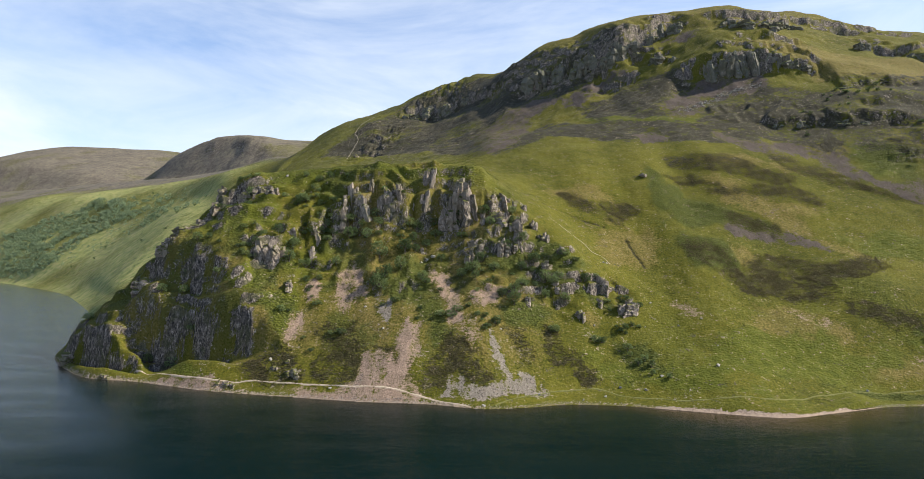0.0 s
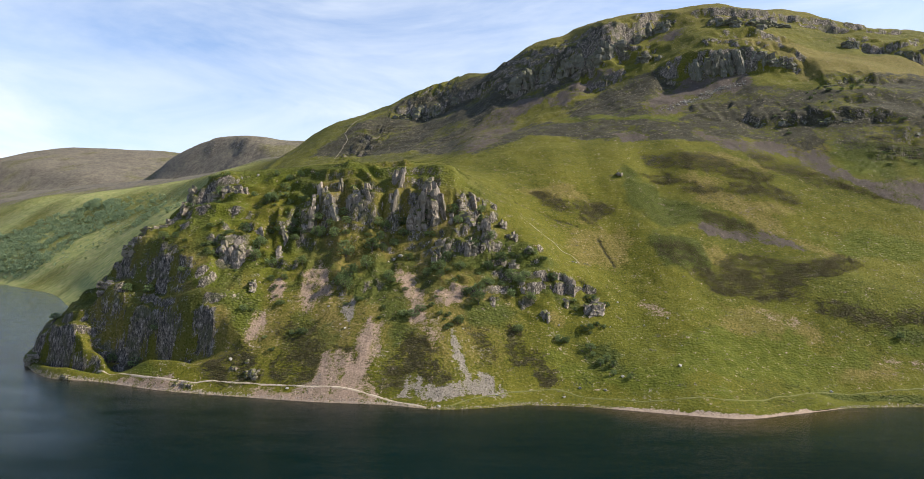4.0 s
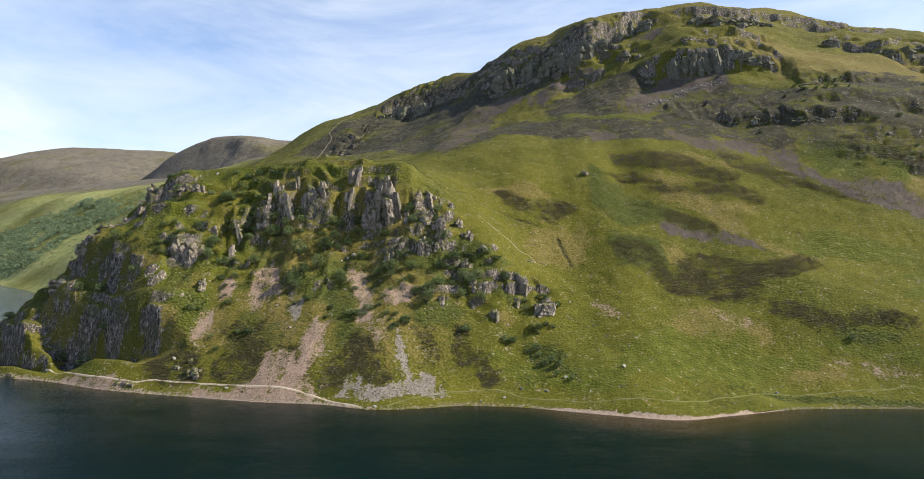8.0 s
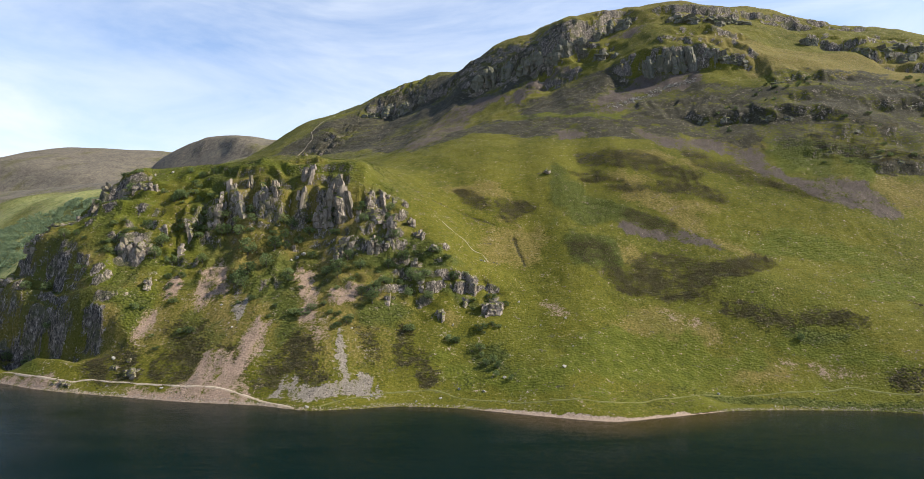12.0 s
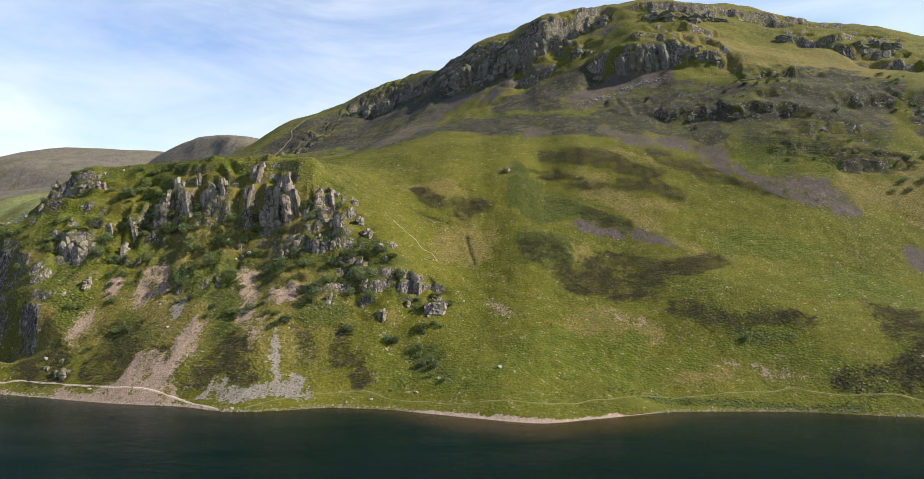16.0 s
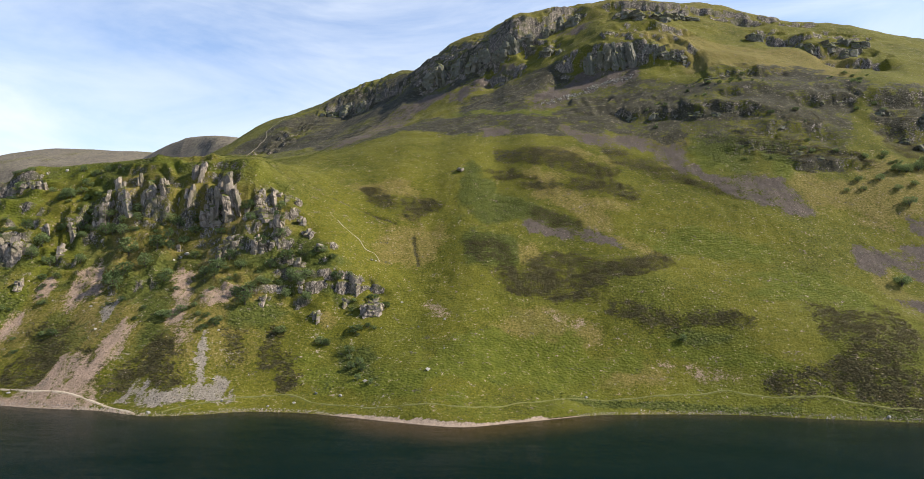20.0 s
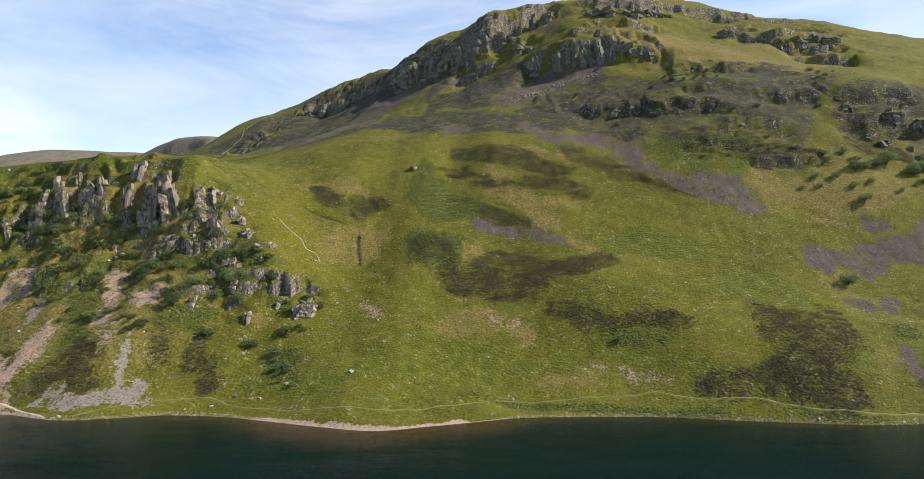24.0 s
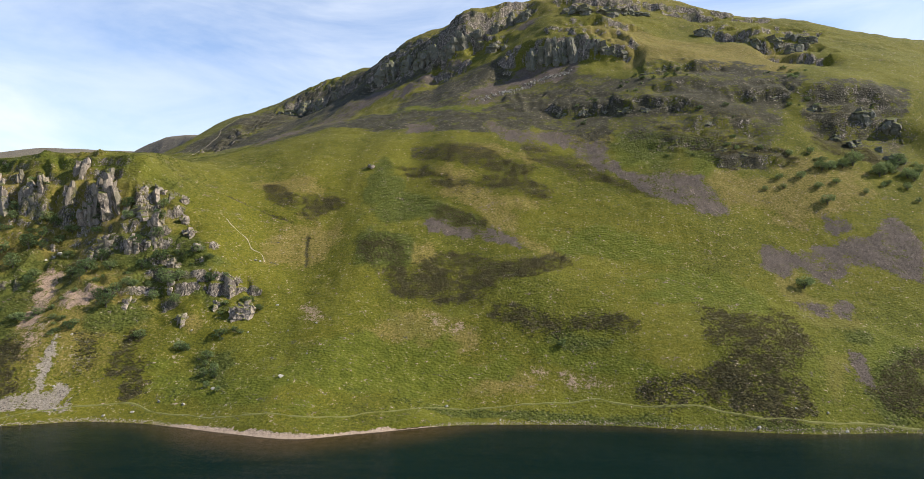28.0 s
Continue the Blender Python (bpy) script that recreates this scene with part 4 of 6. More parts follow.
broken = crag_side * np.maximum(smooth(48, 80, INLAND_D + 14 * fbm(GX, GY, 30, 3, 56.0)), smooth(-128, -160, GX)) * smooth(138, 112, INLAND_D)
near_side = smooth(-460, -340, GX)
GZ = GZ + on_land * (0.15 + 0.85 * near_side) * (fbm(GX, GY, 22, 4, 1.0) * (2.2 + 5.0 * broken) + fbm(GX, GY, 5.5, 3, 2.0) * (0.55 + 1.8 * broken) + fbm(GX, GY, 70, 5, 4.0) * 13 * far_up)
GZ = GZ + smooth(900, 1600, GY) * smooth(-200, -500, GX) * fbm(GX, GY, 180, 2, 5.0) * 12
GZ = GZ + on_land * smooth(560, 470, GY) * fbm(GX, GY, 5.0, 1, 60.0) * 0.5
GZ = GZ + far_up * smooth(520, 600, GY) * smooth(1300, 1100, GY) * (fbm(GX, GY, 16, 4, 72.0) * (2.5 + 6 * rough))
# Crags: the slope breaks into ledges and steps, split by upright joints.
ribs = 7.0 * (np.abs(fbm(GX, GY * 0.6, 24, 3, 40.0)) * 2 - 0.4) + 2.5 * fbm(GX, GY, 6, 3, 41.0)
step_x = (GX + 34 * fbm(GX, GY * 0.6, 46, 4, 50.0)) / 22.0
step_x = step_x - np.floor(step_x)
fins = smooth(0.0, 0.22, step_x) * smooth(0.95, 0.55, step_x)
# Under the crest of the crag the ribs stand where its tall pillars are, with gullies between.
crest_ribs = np.zeros(len(GX))
for rib_x, half in ((-97, 4), (-82, 5), (-68, 6), (-44, 9), (-27, 5), (-7, 7), (4, 9), (25, 8), (41, 6)):
    crest_ribs = np.maximum(crest_ribs, smooth(1.5, 0.7, np.abs(GX + 5 * fbm(GX, GY, 12, 2, 58.0) - rib_x) / half))
on_crest = smooth(-118, -108, GX) * smooth(58, 48, GX)
fins = fins * (1 - on_crest) + crest_ribs * on_crest
for x0, y0, x1, y1, high_cliff, deep in SCARPS:
    span = math.hypot(x1 - x0, y1 - y0)
    ux, uy = (x1 - x0) / span, (y1 - y0) / span
    reach = span + 6 * high_cliff
    k = np.nonzero((np.abs(GX - (x0 + x1) / 2) < reach) & (np.abs(GY - (y0 + y1) / 2) < reach))[0]
    along = (GX[k] - x0) * ux + (GY[k] - y0) * uy
    behind = (GY[k] - y0) * ux - (GX[k] - x0) * uy + (ribs[k] * (0.4 + 0.02 * high_cliff) * (0.5 if x1 < -110 else 1.0) + (9.5 + 12 * fbm(GX[k], GY[k], 40, 2, 53.0)) * (fins[k] - 0.5) * (0.18 if x1 < -110 else 1.0) if y0 < 460 else ribs[k] * (0.5 + 0.04 * high_cliff if y0 > 640 else 0.45) if y0 < 1500 else 90 * fbm(GX[k], GY[k], 160, 3, 51.0))
    ends = smooth(-0.16 * span - 4, 0.10 * span, along) * smooth(1.16 * span + 4, 0.90 * span, along)
    if x1 < -110 and y0 < 460:
        ends = smooth(-0.16 * span - 4, 0.10 * span, along) * smooth(1.35 * span, 0.70 * span, along)
    ends = ends * (smooth(13, 25, INLAND_D[k]) if -150 < x1 < -110 and y0 < 390 else smooth(4, 14, INLAND_D[k]) if x1 < -110 else smooth(10, 32, INLAND_D[k]))
    GZ[k] += high_cliff * ends * (smooth(-0.5, 0.5, behind / deep) - (0.62 if y0 < 600 else 0.72 if y0 < 1500 else 0.6)) * np.exp(-(behind / (1.5 * high_cliff + deep)) ** 2)
    rough[k] = np.maximum(rough[k], ends * np.exp(-(behind / (0.9 * deep)) ** 2) * (0.25 + 0.75 * fins[k] if y0 < 460 else 1.0))
# Narrow clefts where the turf has torn open.
cleft = np.zeros(len(GX))
for line in (((58, 447), (78, 447), (92, 445), (101, 442)), ((115, 433), (118, 420), (121, 407))):
    for (x0, y0), (x1, y1) in zip(line[:-1], line[1:]):
        k = np.nonzero((GX > min(x0, x1) - 4) & (GX < max(x0, x1) + 4) & (GY > min(y0, y1) - 4) & (GY < max(y0, y1) + 4))[0]
        t = np.clip(((GX[k] - x0) * (x1 - x0) + (GY[k] - y0) * (y1 - y0)) / ((x1 - x0) ** 2 + (y1 - y0) ** 2), 0, 1)
        off = np.hypot(GX[k] - x0 - t * (x1 - x0) + 2.5 * fbm(GX[k], GY[k], 9, 2, 73.0), GY[k] - y0 - t * (y1 - y0))
        cleft[k] = np.maximum(cleft[k], smooth(1.4, 0.4, off))
GZ = GZ - 0.9 * cleft
tall = 9.0 + 7.0 * far_up
level = GZ / tall + 2.2 * fbm(GX, GY, 30, 3, 6.0)
part_up = level - np.floor(level)
ledged = np.maximum(rough, 0.55 * broken * smooth(-0.05, 0.12, fbm(GX, GY, 26, 3, 11.0)))
GZ = GZ + ledged * on_land * tall * (0.7 + 0.25 * crag_side) * (smooth(0.50, 0.92, part_up) - part_up + 0.2)
flute = np.abs(fbm(GX, GZ * 0.25, 9.0, 3, 7.0)) * 2
big_flute = np.abs(fbm(GX, GZ * 0.2, 26.0, 3, 8.0)) * 2
push = rough * on_land * smooth(1500, 1200, GY) * (1 - 0.6 * smooth(-108, -122, GX) * smooth(470, 430, GY)) * ((2.4 + 1.5 * far_up) * (0.42 - flute) + (3.0 + 1.5 * far_up) * (0.35 - big_flute) + 1.2 * fbm(GX * 1.3, GZ, 3.2, 3, 9.0))
PY = GY - push
PX = GX + rough * on_land * 2.2 * fbm(GZ, GX, 6.0, 3, 10.0)
steep_x, steep_y = np.gradient(GZ.reshape(ROWS_Y, COLS), gy, gx)
STEEP = np.hypot(steep_x, steep_y).ravel()
lower_fell = smooth(150, 200, INLAND_D) * smooth(250, 300, GX) * smooth(655, 615, GY)
heather, scree, pink = weight("heather", GX, GY, GZ), weight("scree", GX, GY, GZ), weight("screepink", GX, GY, GZ)
bracken, straw, bright = weight("bracken", GX, GY, GZ), weight("straw", GX, GY, GZ), weight("bright", GX, GY, GZ)
bright = np.maximum(bright, 0.55 * smooth(120, 50, INLAND_D) * smooth(80, 130, GX) * smooth(-0.12, 0.08, fbm(GX, GY, 40, 4, 62.0)))
cliff = smooth(1.05, 1.7, STEEP) * smooth(2, 6, GZ)
bare = (1 - 0.6 * lower_fell) * (1 - 0.40 * crag_side * smooth(-130, -110, GX)) * (1 - 0.45 * crag_side * (1 - fins) * smooth(-130, -110, GX)) * np.clip(rough * smooth(1.15 + 0.2 * crag_side, 1.75 + 0.3 * crag_side, STEEP + 2.0 * fbm(GX, GY + GZ, 11, 4, 12.0)) + (0.4 + 0.6 * far_up) * cliff * rough, 0, 1) * smooth(-0.17, 0.02, fbm(GX * 1.2, GY + 0.7 * GZ, 13, 5, 44.0) - 0.05 * far_up * smooth(790, 740, GY) + 0.05 * smooth(790, 820, GY))
moor = np.maximum(smooth(-380, -620, GX) * smooth(420, 620, INLAND_D + 240 * fbm(GX, GY, 400, 3, 13.0)), np.maximum(smooth(1800, 2050, GY) * smooth(150, -50, GX), smooth(1250, 1450, GY) * smooth(150, -50, GX) * smooth(-600, -420, GX)))
high = smooth(250, 420, INLAND_D) * smooth(-330, -150, GX)
patchy = smooth(-0.12, 0.04, fbm(GX, GY + 0.8 * GZ, 55, 5, 14.0)) * high * smooth(290, 250, GZ) * 0.2 * (1 - 0.7 * rough * (1 - lower_fell))
left_high = smooth(200, 420, INLAND_D) * smooth(120, 20, GX) * smooth(-330, -150, GX)
brown = np.maximum(moor, np.maximum(patchy, 0.25 * left_high * smooth(-0.12, 0.06, fbm(GX, GY + GZ, 60, 5, 15.0)) * (1 - 0.6 * rough)))
heath = weight("heath", GX, GY, GZ)
heath = np.maximum(heather * smooth(500, 540, GY), np.maximum(0.5 * rough * lower_fell, 0.95 * heath * (0.58 + 0.5 * smooth(-0.1, 0.1, fbm(GX, GY + GZ, 40, 4, 70.0)))))
straw = np.maximum(0.7 * straw, high * (0.22 + 0.3 * smooth(330, 420, GZ)))
straw = np.maximum(straw, (0.52 + 0.35 * smooth(-0.08, 0.1, fbm(GX, GY * 0.5, 18, 4, 61.0))) * crag_side * (1 - 0.6 * smooth(105, 130, INLAND_D)))
scrub = crag_side * smooth(0.0, 0.12, fbm(GX, GY, 17, 4, 16.0)) * 0.75
bracken = np.maximum(np.maximum(bracken, scrub), 0.5 * left_high)
beach = smooth(1.9, 0.9, INLAND_D - 2.2 * fbm(GX, GY, 8, 3, 17.0) - 1.0 * smooth(95, 120, GX) * smooth(205, 180, GX)) * smooth(-300, -260, GX) * (0.40 * smooth(20, 0, GX) + smooth(80, 105, GX) * smooth(212, 195, GX) + 0.12) * smooth(-30, 0, INLAND_D)
breaks = smooth(-0.10, 0.06, fbm(GX, GY * 0.25, 3.6, 4, 45.0))
breaks = np.maximum(breaks, smooth(60, 90, INLAND_D))
heather = heather * (0.62 + 0.38 * smooth(-0.12, 0.08, fbm(GX, GY, 5.0, 3, 52.0)))
scree, pink = scree * (0.35 + 0.65 * breaks) * (1 - 0.3 * left_high), pink * (0.62 + 0.38 * breaks) * (0.7 + 0.3 * smooth(-0.1, 0.1, fbm(GX, GY * 0.5, 3.0, 2, 57.0)))
valley = smooth(-330, -420, GX)
blotch = fbm(GX, GY, 120, 3, 46.0)
hazy_pasture = valley * (1 - moor) * np.clip(0.8 + 1.4 * blotch, 0, 1)
bracken = np.maximum(bracken, valley * (1 - moor) * smooth(0.02, 0.14, fbm(GX, GY, 45, 2, 47.0)) * 0.55)
brown = np.clip(brown - 0.45 * moor * smooth(-0.06, 0.14, blotch) + 0.28 * valley * smooth(0.0, 0.16, fbm(GX, GY, 75, 5, 71.0)), 0, 1)
straw = np.maximum(straw, 0.55 * crag_side * (1 - broken) * smooth(-160, -120, GX))
straw = np.maximum(straw, 0.6 * crag_side * (1 - 0.7 * smooth(105, 130, INLAND_D)) * smooth(-0.02, 0.14, fbm(GX, GY, 13, 4, 48.0)))
bright = np.maximum(bright, 0.6 * crag_side * smooth(100, 125, INLAND_D) * smooth(-0.1, 0.08, fbm(GX, GY, 25, 3, 63.0)))
bright = np.maximum(bright, 0.5 * broken * smooth(-120, -150, GX) * smooth(-0.04, 0.1, fbm(GX, GY, 20, 3, 64.0)))
heather = np.clip(np.maximum(heather, cleft), 0, 1)
green_ledges = crag_side * smooth(-66, -96, GX) * smooth(45, 70, INLAND_D)
straw = straw * (1 - 0.75 * green_ledges)
bright = np.maximum(bright, 0.75 * green_ledges * smooth(-0.14, 0.04, fbm(GX, GY, 22, 4, 75.0)))
pink = pink * (1 - 0.45 * smooth(90, 120, GX))
brown = brown * (1 - 0.9 * bright)
heath = np.clip(heath + 0.35 * left_high * smooth(-0.10, 0.06, fbm(GX, GY + GZ, 50, 4, 76.0)), 0, 1)
for soft in (heather, heath, bracken, straw, bright, brown):
    soft *= 1 - np.clip(scree + pink, 0, 1)
# The turf breaks off in a low undercut bank behind the shingle.
turf_bank = smooth(100, 120, GX) * smooth(212, 196, GX) * (0.6 + 2.4 * smooth(-0.05, 0.12, fbm(GX, GY * 0, 30, 2, 54.0)))
GZ = GZ + turf_bank * (smooth(2.2, 3.1, INLAND_D + 1.6 * fbm(GX, GY * 0, 7, 3, 55.0)) - 0.35 * smooth(0.5, 2, INLAND_D)) * smooth(16, 5, INLAND_D)
GZ = np.where(INLAND_D < 0, np.minimum(GZ, -0.05), GZ)
hillside = sheet("ground", PX, PY, GZ, COLS, ROWS_Y, GROUND)
paint(hillside.data, "cover_a", heather, scree, pink, bare)
paint(hillside.data, "cover_b", bracken, straw, bright, beach)
paint(hillside.data, "cover_c", brown, hazy_pasture, smooth(80, 55, INLAND_D) * smooth(140, 110, GX), heath)
tagged(hillside, "grassy fell side with heather, scree, crags and moor", "hillside", kind="structure")

# ---- the lake ----
wx = spread((-4300, 150), (-900, 14), (-320, 5), (430, 5), (900, 30), (2000, 150), 3400)
wy = spread((-420, 30), (200, 6), (270, 1.2), (352, 1.2), (420, 3), (700, 8), (1200, 20), 2700)
WX, WY = (q.ravel() for q in np.meshgrid(wx, wy))
lake = sheet("water", WX, WY, np.zeros(len(WX)), len(wx), len(wy), WATER)
out_from_shore = shore_y(WX) - WY + 5 * fbm(WX, WY, 16, 3, 18.0)
shallow = smooth(13 + 20 * smooth(70, 120, WX) * smooth(240, 190, WX), 0, out_from_shore) * (0.45 + 0.55 * smooth(70, 110, WX) * smooth(240, 200, WX)) * smooth(-300, -230, WX)
paint(lake.data, "shallow", shallow, shallow, shallow, np.ones(len(WX)))
tagged(lake, "calm dark lake with faint ripples", "lake", kind="structure")


def ground_at(x, y):
    """Height of the finished ground at one place."""
    i = int(np.clip(np.searchsorted(gx, x) - 1, 0, COLS - 2))
    j = int(np.clip(np.searchsorted(gy, y) - 1, 0, ROWS_Y - 2))
    fx, fy = (x - gx[i]) / (gx[i + 1] - gx[i]), (y - gy[j]) / (gy[j + 1] - gy[j])
    k = j * COLS + i
    low = GZ[k] * (1 - fx) + GZ[k + 1] * fx
    high_row = GZ[k + COLS] * (1 - fx) + GZ[k + COLS + 1] * fx
    return float(low * (1 - fy) + high_row * fy)


def mesh_of(name, verts, faces, mat, smooth_faces=False):
    me = bpy.data.meshes.new(name)
    me.from_pydata(verts, [], faces)
    me.materials.append(mat)
    if smooth_faces:
        me.polygons.foreach_set("use_smooth", np.ones(len(faces), bool))
    me.update()
    return me


# ---- footpaths ----
def footpath(name, label, points, width, lift=0.12, mat=TRACK):
    pts = np.array(points, float)
    t = np.concatenate([[0], np.cumsum(np.hypot(*np.diff(pts, axis=0).T))])
    s = np.arange(0, t[-1], 1.5)
    px, py = curve(t, pts[:, 0], s), curve(t, pts[:, 1], s)
    px, py = px + fbm(s, s * 0, 12, 3, 20.0) * 1.2, py + fbm(s, s * 0, 10, 3, 21.0) * 1.2
    tx, ty = np.gradient(px), np.gradient(py)
    ln = np.hypot(tx, ty)
    nx, ny = -ty / ln, tx / ln
    verts, faces = [], []
    for k in range(len(s)):
        half = width * (0.5 + 0.35 * math.sin(k * 0.7) * math.sin(k * 0.23))
        z = ground_at(px[k], py[k])
        for off, drop in ((-half - 0.4, -0.5), (-half, lift), (half, lift), (half + 0.4, -0.5)):
            x, y = px[k] + nx[k] * off, py[k] + ny[k] * off
            verts.append((x, y, 0.5 * z + 0.5 * ground_at(x, y) + drop + (0.10 if drop > 0 else 0)))
        if k:
            a = 4 * (k - 1)
            faces += [(a + q, a + q + 1, a + q + 5, a + q + 4) for q in range(3)]
    ob = new(name, mesh_of(name, verts, faces, mat, True))
    return tagged(ob, label, "path", kind="structure")


footpath("path", "narrow pale trodden footpath along the lake shore", [(-188, 358), (-169, 346), (-148, 335), (-127, 328), (-106, 325), (-77, 318), (-54, 313), (-36, 310), (-22, 306), (-9, 301), (5, 295)], 0.6, 0.04)
footpath("path", "faint grassy footpath above the lake shore", [(17, 296), (26, 302), (36, 306), (53, 312), (68, 313), (82, 308), (98, 304), (119, 298), (147, 296), (182, 308), (212, 317), (234, 319), (261, 320), (275, 321), (287, 318), (305, 314), (322, 313), (331, 310), (345, 307), (354, 306), (371, 305), (392, 306), (411, 305)], 0.5, 0.08, GREEN_TRACK)
footpath("path", "pale worn hill path climbing the ridge", [(-157, 1090), (-175, 1045), (-177, 1007), (-165, 960), (-167, 921), (-167, 879)], 0.5, 0.25, HILL_TRACK)
footpath("path", "pale stony groove worn down the grass slope", [(67, 423), (73, 419), (81, 417), (87, 411), (93, 410), (98, 403)], 0.35, 0.03, HILL_TRACK)


# ---- crags and boulders ----
def crag_kind(seed, blocks, mat):
    """A jointed mass of rock, one metre high and wide, standing on z 0: broken columns that lean on each other, cut by cross joints."""
    rng = random.Random(seed)
    root = None
    for k in range(blocks):
        a, r = 2.4 * k + rng.uniform(-0.5, 0.5), 0.40 * math.sqrt(k / blocks)
        cx, cy = r * math.cos(a), r * math.sin(a)
        tall = 1.0 if k == 0 else rng.uniform(0.74, 1.0) - 0.35 * r
        wide, sides, levels = rng.uniform(0.8, 1.25) * (0.05 + 0.42 / math.sqrt(blocks)), rng.choice((6, 7, 8)), rng.choice((6, 7, 8))
        bends = [6.2832 * (e + rng.uniform(-0.3, 0.3)) / sides for e in range(sides)]
        reach = [rng.uniform(0.65, 1.25) for _ in range(sides)]
        tip, tilt = rng.uniform(0, 6.2832), rng.uniform(0.04, 0.16)
        lean_x, lean_y = rng.uniform(-0.07, 0.07), rng.uniform(0.0, 0.12)
        verts, faces = [], []
        for q in range(levels + 1):
            up = q / levels
            size = wide * (1.2 - 0.25 * up) * rng.uniform(0.82, 1.18)
            sx, sy = cx + lean_x * up + rng.uniform(-0.2, 0.2) * wide, cy + lean_y * up + rng.uniform(-0.2, 0.2) * wide
            for e in range(sides):
                b = bends[e]
                rr = size * reach[e] * (0.86 if q == levels else 1.0) * rng.uniform(0.82, 1.18)
                z = tall * up + (tilt * 0.5 * math.cos(b - tip) * tall if q == levels else rng.uniform(-0.05, 0.05) * tall) - 0.08 * (q == 0)
                verts.append((sx + rr * math.cos(b), sy + rr * math.sin(b), z))
        for q in range(levels):
            for e in range(sides):
                f = (e + 1) % sides
                i, j = q * sides, (q + 1) * sides
                faces += [(i + e, i + f, j + f), (i + e, j + f, j + e)] if rng.random() < 0.5 else [(i + e, i + f, j + e), (i + f, j + f, j + e)]
        top = levels * sides
        faces += [(top, top + e, top + e + 1) for e in range(1, sides - 1)]
        piece = new("column" if root else "rock_outcrop", mesh_of("column", verts, faces, mat))
        if root:
            piece.parent = root
        else:
            root = piece
    return root


def boulder_mesh(seed, mat):
    rng = random.Random(seed)
    bm = bmesh.new()
    for _ in range(15):
        v = Vector((rng.gauss(0, 1), rng.gauss(0, 1), rng.gauss(0, 1))).normalized() * rng.uniform(0.40, 0.52)
        bm.verts.new((v.x, v.y * 0.85, v.z * 0.9 + 0.28))
    hull = bmesh.ops.convex_hull(bm, input=bm.verts)
    bmesh.ops.delete(bm, geom=[g for g in hull["geom_interior"] if isinstance(g, bmesh.types.BMVert)], context="VERTS")
    bmesh.ops.bevel(bm, geom=bm.edges[:], offset=0.012, segments=1, affect="EDGES", clamp_overlap=True)
    me = bpy.data.meshes.new("boulder")
    bm.to_mesh(me)
    bm.free()
    me.materials.append(mat)
    return me


CRAGS = {}


def place_crag(k, m):
    """The k-th kind of rock at the pose m: the first time the rock itself, then copies."""
    if k in CRAGS:
        ob = copy_thing(CRAGS[k], pose(0, 0, 0))
    else:
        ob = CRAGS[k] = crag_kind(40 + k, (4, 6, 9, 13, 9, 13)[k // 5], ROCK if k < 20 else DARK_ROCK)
    ob.matrix_basis = m
    return ob


made_crags = [0]


def crag(x, y, wide, high):
    rng = random.Random(int(x * 31 + y * 17))
    k = made_crags[0] = (made_crags[0] + 1) % 20
    if wide > 11:
        wide, high = 0.72 * wide, 0.72 * high
    z = ground_at(x, y)
    crest = max(ground_at(x, y + q) for q in (6, 14, 22, 30))
    high = max(1.5, min(high, 15.0, 1.8 * wide, (crest + 1.5 - z) / 0.8))
    ob = place_crag(k, pose(x, y + 0.25 * wide, z - 0.30 * high, rng.uniform(-5, 9), rng.uniform(-7, 7), rng.uniform(-35, 35)) @ Matrix.Diagonal((wide * 1.15, wide * rng.uniform(0.8, 1.1), high * 1.1, 1)))
    return tagged(ob, "grey mossy rock outcrop set in the grassy slope", "rock", "outcrops of the crag")


crag(-154, 428, 13.1, 10.5); crag(-171, 439, 13.6, 13.6)
crag(-173, 429, 13.3, 10.7); 
crag(-247, 384, 16, 11.6)
crag(-202, 388, 16.9, 14.3); crag(-190, 394, 16.8, 11.8); crag(-188, 413, 17.4, 11.3); crag(-181, 424, 15.9, 11.5)

crag(-87.7, 325, 7.3, 4.6)


def pillar(x, y, wide, high):
    """A stack of joined columns whose foot stands on the crag at (x, y); the wider it is, the more columns it has."""
    rng = random.Random(int(x * 19 + y * 23))
    broad = 1.25 if high > 11 else 1.0
    kind = (0 if wide < 5 else 5 if wide < 8 else 10 if wide < 12 else 15) + rng.randrange(5)
    foot = min(ground_at(x - 0.3 * wide, y - 0.2 * wide), ground_at(x, y - 0.3 * wide), ground_at(x + 0.3 * wide, y - 0.2 * wide)) - 0.12 * high
    behind = max(ground_at(x, y + 0.9 * wide), ground_at(x, y + 1.6 * wide))
    high = min(ground_at(x, y) + 0.66 * min(high, 17.0), behind - 0.2 + 0.12 * high) - foot
    high = max(high, 0.5 * wide)
    ob = place_crag(kind, pose(x, y + 0.30 * wide, foot, rng.uniform(-12, -4), rng.uniform(-5, 5), rng.uniform(-180, 180)) @ Matrix.Diagonal((wide * broad, wide * 1.1 * broad, high, 1)))
    tagged(ob, "tall pale jointed rock pillar standing out of the crag" if high > 9 else "low broken rock outcrop among shrubs on the crag", "rock", "pillars of the crag")


